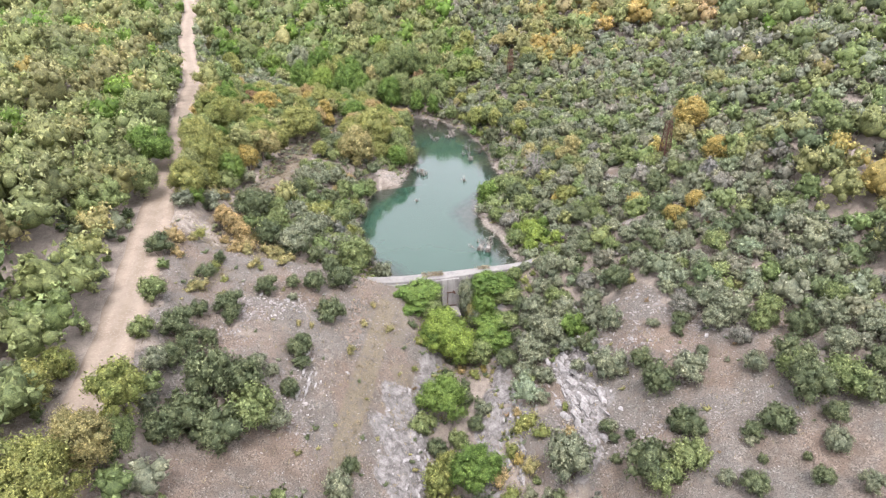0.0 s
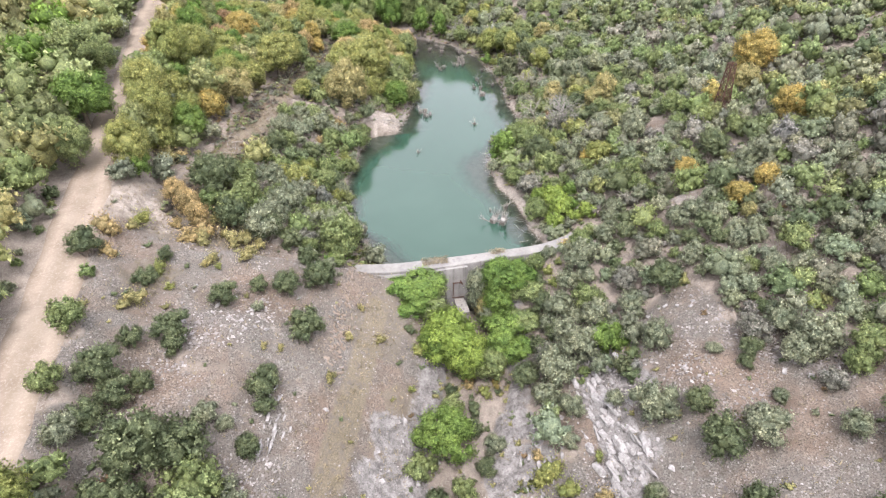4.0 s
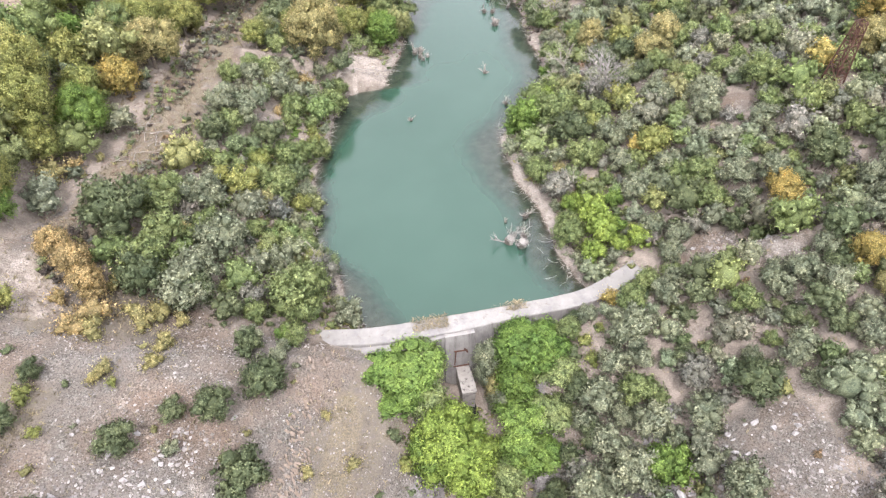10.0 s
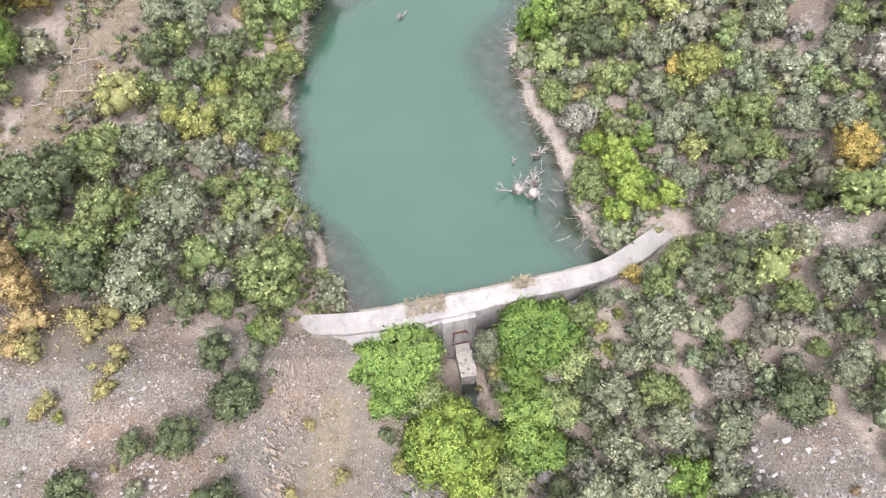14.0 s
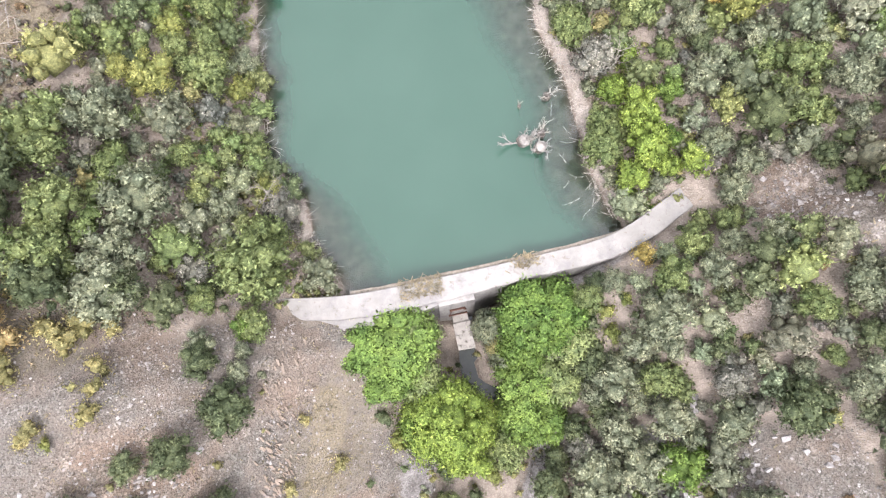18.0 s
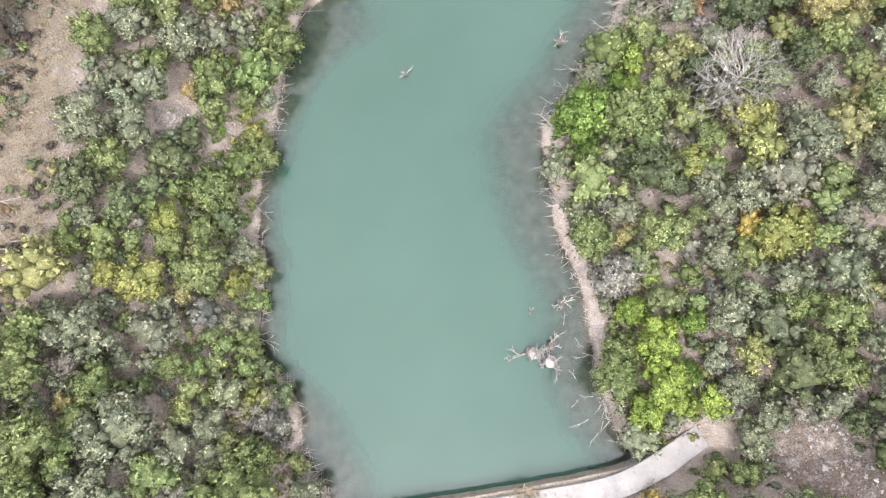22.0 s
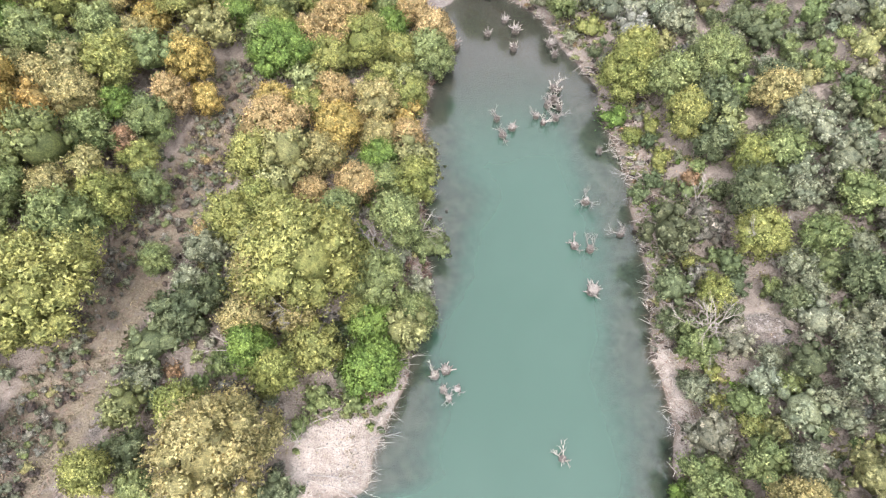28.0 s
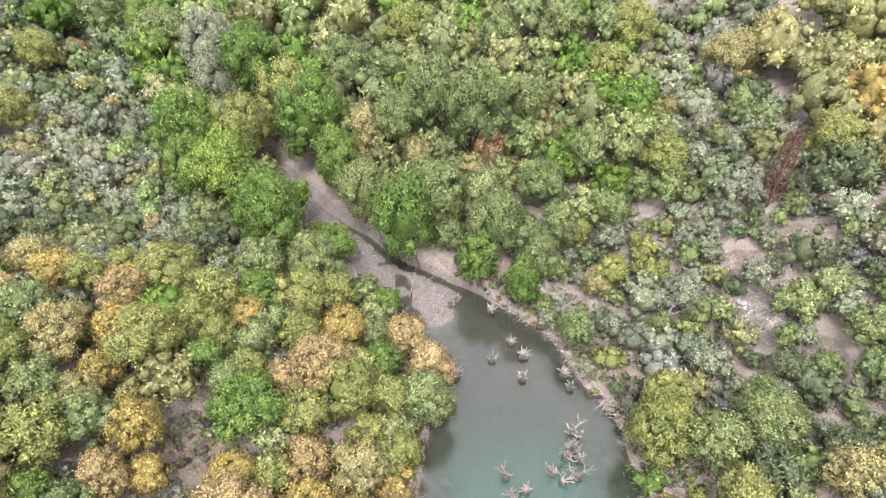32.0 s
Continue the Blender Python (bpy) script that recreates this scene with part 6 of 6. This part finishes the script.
def scatter_stones():
    rng = np.random.RandomState(12)
    n = 230000
    x, y = rng.uniform(-22, 68, n), rng.uniform(38, 196, n)
    scree, grass, _ = zones(x, y)
    dl, dr = rims(x, y)
    out = np.maximum(dl, dr)
    w = scree * (0.25 + 1.6 * smooth(0.5, 0.68, vnoise(x + 9, y, 4.5))) * (1 - 0.8 * grass)
    gully = (y < 90) * (out < 6)
    piled = blob(x, y, HEAPS)
    w = np.maximum.reduce([w, 0.5 * gully, 1.2 * piled * (vnoise(x, y, 1.6) > 0.4)])
    w = np.where(y > 92, np.maximum(0.6 * w, 0.02), w)
    keep = (rng.rand(n) < w) & (out > 0.3)
    x, y = x[keep][:36000], y[keep][:36000]
    bx, by = rng.uniform(10, 42, 9000), rng.uniform(190, 226, 9000)
    bar = (np.maximum(*rims(bx, by)) < -0.1) & (land(bx, by) > 0.02)
    x, y = np.concatenate([x, bx[bar][:2600]]), np.concatenate([y, by[bar][:2600]])
    z = land(x, y)
    ridge = near_line(x, y, [(29, 50), (33, 58), (34, 66), (36, 72)]) < 3.5
    heap = blob(x, y, HEAPS) > 0.3
    size = 0.04 + 0.1 * rng.rand(len(x)) ** 3 + (0.15 * rng.rand(len(x)) ** 2) * (ridge | heap)
    V, F = [], []
    for i in range(len(x)):
        v = CHIP * rng.uniform(0.6, 1.35, 3) * (1 + 0.5 * (rng.rand(6, 1) - 0.5)) * size[i]
        a = rng.rand() * 6.28
        v = np.stack([v[:, 0] * math.cos(a) - v[:, 1] * math.sin(a), v[:, 0] * math.sin(a) + v[:, 1] * math.cos(a), v[:, 2]], 1)
        V.append(v + (x[i], y[i], z[i] + size[i] * 0.2))
        F.append(CHIP_FACES + 6 * i)
    me = mesh_from("scree_stones", np.concatenate(V), np.concatenate(F), STONE)
    tagged(part("scree_stones", me, None), "loose pale limestone scree on the bare slopes", "stones", kind="stuff")


def stone_material():
    m = Nodes("scree_limestone")
    own = m.add("ShaderNodeNewGeometry").outputs["Random Per Island"]
    c = m.ramp(own, [(0, (0.13, 0.118, 0.108)), (0.5, (0.22, 0.201, 0.187)), (0.85, (0.3, 0.28, 0.264)), (1, (0.39, 0.37, 0.353))])
    c = m.mix(m.grey(m.noise(5, 5), 0.4, 0.7), c, m.mix(1.0, c, (0.75, 0.7, 0.66), "MULTIPLY"))
    m.bump(m.noise(9, 4), 0.4, 0.04)
    return m.done(c, 0.9, 0.2)


STONE = stone_material()
scatter_stones()


def chunk(seed, points=16):
    """An angular block: the hull of random points in a box of about unit size."""
    rng = random.Random(seed)
    bm = bmesh.new()
    for _ in range(points):
        bm.verts.new([math.copysign(abs(c) ** 0.55, c) * 0.5 for c in (rng.uniform(-1, 1), rng.uniform(-1, 1), rng.uniform(-1, 1))])
    hull = bmesh.ops.convex_hull(bm, input=bm.verts[:])
    bmesh.ops.delete(bm, geom=[g for g in hull["geom_interior"] if isinstance(g, bmesh.types.BMVert)], context="VERTS")
    me = bpy.data.meshes.new("rock")
    bm.to_mesh(me)
    bm.free()
    return me


CHUNKS = {}


def rock_of(mat, k):
    """One of twelve shared blocks in a material."""
    if (mat.name, k) not in CHUNKS:
        CHUNKS[mat.name, k] = chunk(500 + k)
        CHUNKS[mat.name, k].materials.append(mat)
    return CHUNKS[mat.name, k]


def boulder(x, y, r, mat=None, label="angular pale limestone boulder on the scree"):
    rng = random.Random(int(x * 31 + y * 17) % 9999)
    ob = part("boulder", rock_of(mat or LIMESTONE, rng.randrange(12)), None)
    size = Matrix.Diagonal((2 * r * rng.uniform(0.8, 1.3), 2 * r * rng.uniform(0.6, 1.0), 2 * r * rng.uniform(0.4, 0.75), 1))
    ob.matrix_basis = pose(x, y, ground(x, y) + 0.1 * r, rng.uniform(-20, 20), rng.uniform(-20, 20), rng.uniform(0, 360)) @ size
    tagged(ob, label, "boulder", "boulders on the bare slopes")


def boulders():
    rng = random.Random(8)
    spots = [(-7, 79, 4, 14), (-2, 80, 4, 12), (8, 64, 5, 16), (12, 58, 5, 10), (44, 70, 4, 10), (52, 61, 5, 12), (38, 60, 6, 12), (26, 62, 4, 10), (65, 186, 4, 8), (52, 91, 3, 6), (-16, 87, 2, 2)]
    for cx, cy, r, n in spots:
        for _ in range(n):
            x, y = cx + rng.uniform(-r, r), cy + rng.uniform(-r, r)
            boulder(x, y, rng.uniform(0.16, 0.36))


boulders()


def outcrop(words, line, n, spread, long, thick, mat, dip, skew=0.0):
    """Tilted beds of rock along a line: angular slabs that lie nearly parallel. long, thick: length and height of a slab; skew: turn of the slabs off the line."""
    rng = random.Random(int(line[0][0] * 7 + n))
    root = tagged(new("rock_outcrop"), words, "rock outcrop")
    for i in range(n):
        f = (i + rng.random()) / n * (len(line) - 1)
        k = min(int(f), len(line) - 2)
        (ax, ay), (bx, by) = line[k], line[k + 1]
        heading = math.atan2(by - ay, bx - ax)
        off = rng.gauss(0, 0.5) * spread
        x = ax + (bx - ax) * (f - k) - off * math.sin(heading)
        y = ay + (by - ay) * (f - k) + off * math.cos(heading)
        ob = part("rock_slab", rock_of(mat, rng.randrange(12)), None, root)
        big = rng.uniform(0.45, 1.2)
        ob.matrix_basis = pose(x, y, ground(x, y) + 0.05 * thick, dip + rng.uniform(-10, 10), rng.uniform(-9, 9), math.degrees(heading) + skew + rng.uniform(-13, 13)) @ Matrix.Diagonal((long * big, long * 0.34 * big * rng.uniform(0.7, 1.3), thick * big, 1))


outcrop("tilted pale limestone beds cropping out of the scree", [(30.5, 51), (32.2, 58), (33.6, 65), (35.8, 72), (38.8, 78.5)], 150, 2.6, 1.9, 0.8, LIMESTONE, 24, 16)
outcrop("broken pale limestone ledge at the head of the scree", [(37, 70), (40.5, 70.5), (44, 72)], 40, 2.6, 0.7, 0.35, LIMESTONE, 15, -20)
outcrop("low broken limestone ledge above the gully", [(10.5, 53), (12, 60), (13.5, 70)], 60, 2.4, 1.3, 0.6, LIMESTONE, 15)
outcrop("crumbling ochre rock step on the bare slope", [(5.0, 76), (6.4, 80), (7.0, 84.5), (9.2, 89.5)], 90, 1.3, 0.55, 0.5, OCHRE_ROCK, 14, 35)
outcrop("weathered ochre bedrock showing through the scree", [(4.6, 73), (5.6, 78), (6.2, 82.0)], 60, 1.5, 0.7, 0.3, OCHRE_ROCK, 4, 60)
outcrop("low pale limestone ledge among dry shrubs", [(-3, 62), (-1.2, 70)], 30, 1.6, 1.1, 0.5, LIMESTONE, 20)
outcrop("rough pale rock shoulder beside the gully", [(22.5, 52), (24, 58), (26, 66)], 56, 2.2, 1.5, 0.8, LIMESTONE, 12)

# ---- dry grass, brambles and seedlings ----


def blades():
    rng = np.random.RandomState(4)
    n = 60000
    x, y = rng.uniform(-22, 68, n), rng.uniform(40, 196, n)
    scree, grass, opened = zones(x, y)
    dl, dr = rims(x, y)
    out = np.maximum(dl, dr)
    bank = smooth(0.8, 1.4, out) * (1 - smooth(2.0, 4.0, out)) * (y > 93)
    w = np.maximum.reduce([grass * 0.8, 0.1 * scree * (vnoise(x, y, 3) > 0.5), bank * 0.55, 0.10 + 0 * x])
    keep = (rng.rand(n) < w) & (out > 0.5) & (np.abs(x - along(ROAD, y)) > ROAD_HALF)
    x, y = x[keep][:15000], y[keep][:15000]
    z = land(x, y)
    V, Q = [], []
    k = 0
    for i in range(len(x)):
        for _ in range(4):
            a, h, w_ = rng.rand() * 6.28, rng.uniform(0.12, 0.38), rng.uniform(0.03, 0.07)
            o = np.array([x[i], y[i], z[i]]) + np.array([rng.uniform(-0.25, 0.25), rng.uniform(-0.25, 0.25), 0])
            side = np.array([math.cos(a), math.sin(a), 0]) * w_
            lean = np.array([rng.uniform(-0.3, 0.3), rng.uniform(-0.3, 0.3), h])
            V += [o - side, o + side, o + side * 0.4 + lean, o - side * 0.4 + lean]
            Q.append((k, k + 1, k + 2, k + 3))
            k += 4
    me = mesh_from("dry_grass", np.array(V), np.array(Q), DRY_GRASS)
    tagged(part("dry_grass", me, None), "tufts of dry straw-coloured grass on open ground", "grass", kind="stuff")


blades()


def undergrowth():
    """Low brambles and seedlings along the banks and on the bare slopes."""
    rng = np.random.RandomState(9)
    forms = [crown_arrays(80 + s, 2, 40, 0.12, 0.85, 0.72, 0.0, 0.34, 0.5, 0.4) for s in range(4)]
    n = 44000
    x, y = rng.uniform(-20, 68, n), rng.uniform(40, 200, n)
    scree, grass, opened = zones(x, y)
    dl, dr = rims(x, y)
    out = np.maximum(dl, dr)
    bank = smooth(0.8, 1.4, out + 0.6 * (dl > dr)) * (1 - smooth(4.5, 7.0, out)) * (y > 92)
    gully = (y < 88) * (out < 2.5)
    heath = (1 - smooth(2.0, 3.4, near_line(x, y, HEATH))) * smooth(0.7, 1.5, near_line(x, y, TRACK))
    head = smooth(140, 152, y) * (1 - smooth(3.0, 4.5, out)) * smooth(-0.1, 0.2, out)
    w = np.maximum.reduce([bank * (0.25 + 0.35 * (dl > dr)), 0.018 * opened, 0.05 * (1 - opened), 0.15 * gully, 0.75 * heath, 0.75 * head])
    keep = (rng.rand(n) < w) & ((out > 0.3) | gully | (head > 0.3)) & (np.abs(x - along(ROAD, y)) > ROAD_HALF + 0.3) & (np.hypot(x - 20.8, y - 140.3) > 3.4)
    x, y, bank, heath, head = x[keep][:7500], y[keep][:7500], bank[keep], heath[keep], head[keep]
    z = land(x, y)
    V, F, C, inner, N = [], [], [], [], []
    k = 0
    for i in range(len(x)):
        v, q, t, soft = forms[rng.randint(4)]
        r = rng.uniform(0.3, 0.8)
        V.append(v * (r, r, r * 0.8) + (x[i], y[i], z[i]))
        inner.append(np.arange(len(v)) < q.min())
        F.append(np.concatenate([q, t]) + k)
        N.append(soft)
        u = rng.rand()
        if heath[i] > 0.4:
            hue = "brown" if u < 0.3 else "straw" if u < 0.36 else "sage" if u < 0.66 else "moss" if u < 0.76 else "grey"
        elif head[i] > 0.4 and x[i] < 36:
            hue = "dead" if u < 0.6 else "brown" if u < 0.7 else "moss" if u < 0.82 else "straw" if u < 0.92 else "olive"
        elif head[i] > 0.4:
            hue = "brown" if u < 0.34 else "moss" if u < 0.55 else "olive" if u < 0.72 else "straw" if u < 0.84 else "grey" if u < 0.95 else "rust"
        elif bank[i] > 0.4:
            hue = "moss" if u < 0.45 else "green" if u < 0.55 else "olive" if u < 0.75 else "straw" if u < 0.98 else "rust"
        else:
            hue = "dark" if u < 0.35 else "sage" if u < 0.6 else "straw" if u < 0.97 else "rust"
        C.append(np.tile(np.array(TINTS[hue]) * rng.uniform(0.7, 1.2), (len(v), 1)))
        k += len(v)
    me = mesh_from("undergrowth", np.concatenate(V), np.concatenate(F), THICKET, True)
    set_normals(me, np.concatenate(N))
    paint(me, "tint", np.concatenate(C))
    # here too the cores are coloured darker for shade
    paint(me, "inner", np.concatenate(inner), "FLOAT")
    tagged(part("undergrowth", me, None), "low brambles and seedlings along the banks", "undergrowth", kind="stuff")


undergrowth()

# ---- lattice pylons ----


def pylon(x, y, height, turn):
    root = tagged(new("lattice_pylon"), "rusty cut-off steel lattice pylon rising from the shrubs", "pylon", "old pylons")
    root.matrix_basis = pose(x, y, ground(x, y) - 0.1, 0, 0, turn)
    half = lambda z: 0.85 - 0.42 * z / height
    corners = ((1, 1), (-1, 1), (-1, -1), (1, -1))
    for sx, sy in corners:
        bm = bmesh.new()
        beam(bm, (sx * half(0), sy * half(0), 0), (sx * half(height), sy * half(height), height), 0.09, 0.075, 4)
        part("leg", bm, RUST, root)
    n = 6
    for i in range(n):
        z0, z1 = height * i / n, height * (i + 1) / n
        for c in range(4):
            (ax, ay), (bx, by) = corners[c], corners[(c + 1) % 4]
            for p, q in (((ax * half(z0), ay * half(z0), z0), (bx * half(z1), by * half(z1), z1)), ((bx * half(z0), by * half(z0), z0), (ax * half(z1), ay * half(z1), z1))):
                bm = bmesh.new()
                beam(bm, p, q, 0.05, 0.05, 4)
                part("brace", bm, RUST, root)
            bm = bmesh.new()
            beam(bm, (ax * half(z1), ay * half(z1), z1), (bx * half(z1), by * half(z1), z1), 0.055, 0.055, 4)
            part("strut", bm, RUST, root)
    for s, z in ((1, height * 0.72), (-1, height * 0.78), (1, height * 0.99)):
        bm = bmesh.new()
        beam(bm, (s * 0.4, 0.4, z), (s * 1.25, 0.5, z + 0.15), 0.05, 0.03, 4)
        part("bracket", bm, RUST, root)


pylon(69.2, 196.2, 8.2, 12)
pylon(70.6, 106.5, 7.6, 8)


def crest_litter():
    """Dry grass and driftwood left on the dam's crest by high water."""
    rng = np.random.RandomState(2)
    V, Q = [], []
    k = 0
    for i in range(900):
        if i < 620:
            x, y = rng.uniform(18.3, 21.9), rng.uniform(90.6, 92.3)
        else:
            x, y = rng.normal(29.2, 0.7), rng.uniform(91.2, 92.3)
        h, a, w_ = rng.uniform(0.08, 0.3), rng.rand() * 6.28, rng.uniform(0.02, 0.05)
        o = np.array([x, y, 2.2])
        side = np.array([math.cos(a), math.sin(a), 0]) * w_
        lean = np.array([rng.uniform(-0.35, 0.35), rng.uniform(-0.35, 0.35), h])
        V += [o - side, o + side, o + side * 0.4 + lean, o - side * 0.4 + lean]
        Q.append((k, k + 1, k + 2, k + 3))
        k += 4
    tagged(part("crest_grass", mesh_from("crest_grass", np.array(V), np.array(Q), DRY_GRASS), None), "dry grass and drift litter on the dam crest", "grass", kind="stuff")


crest_litter()
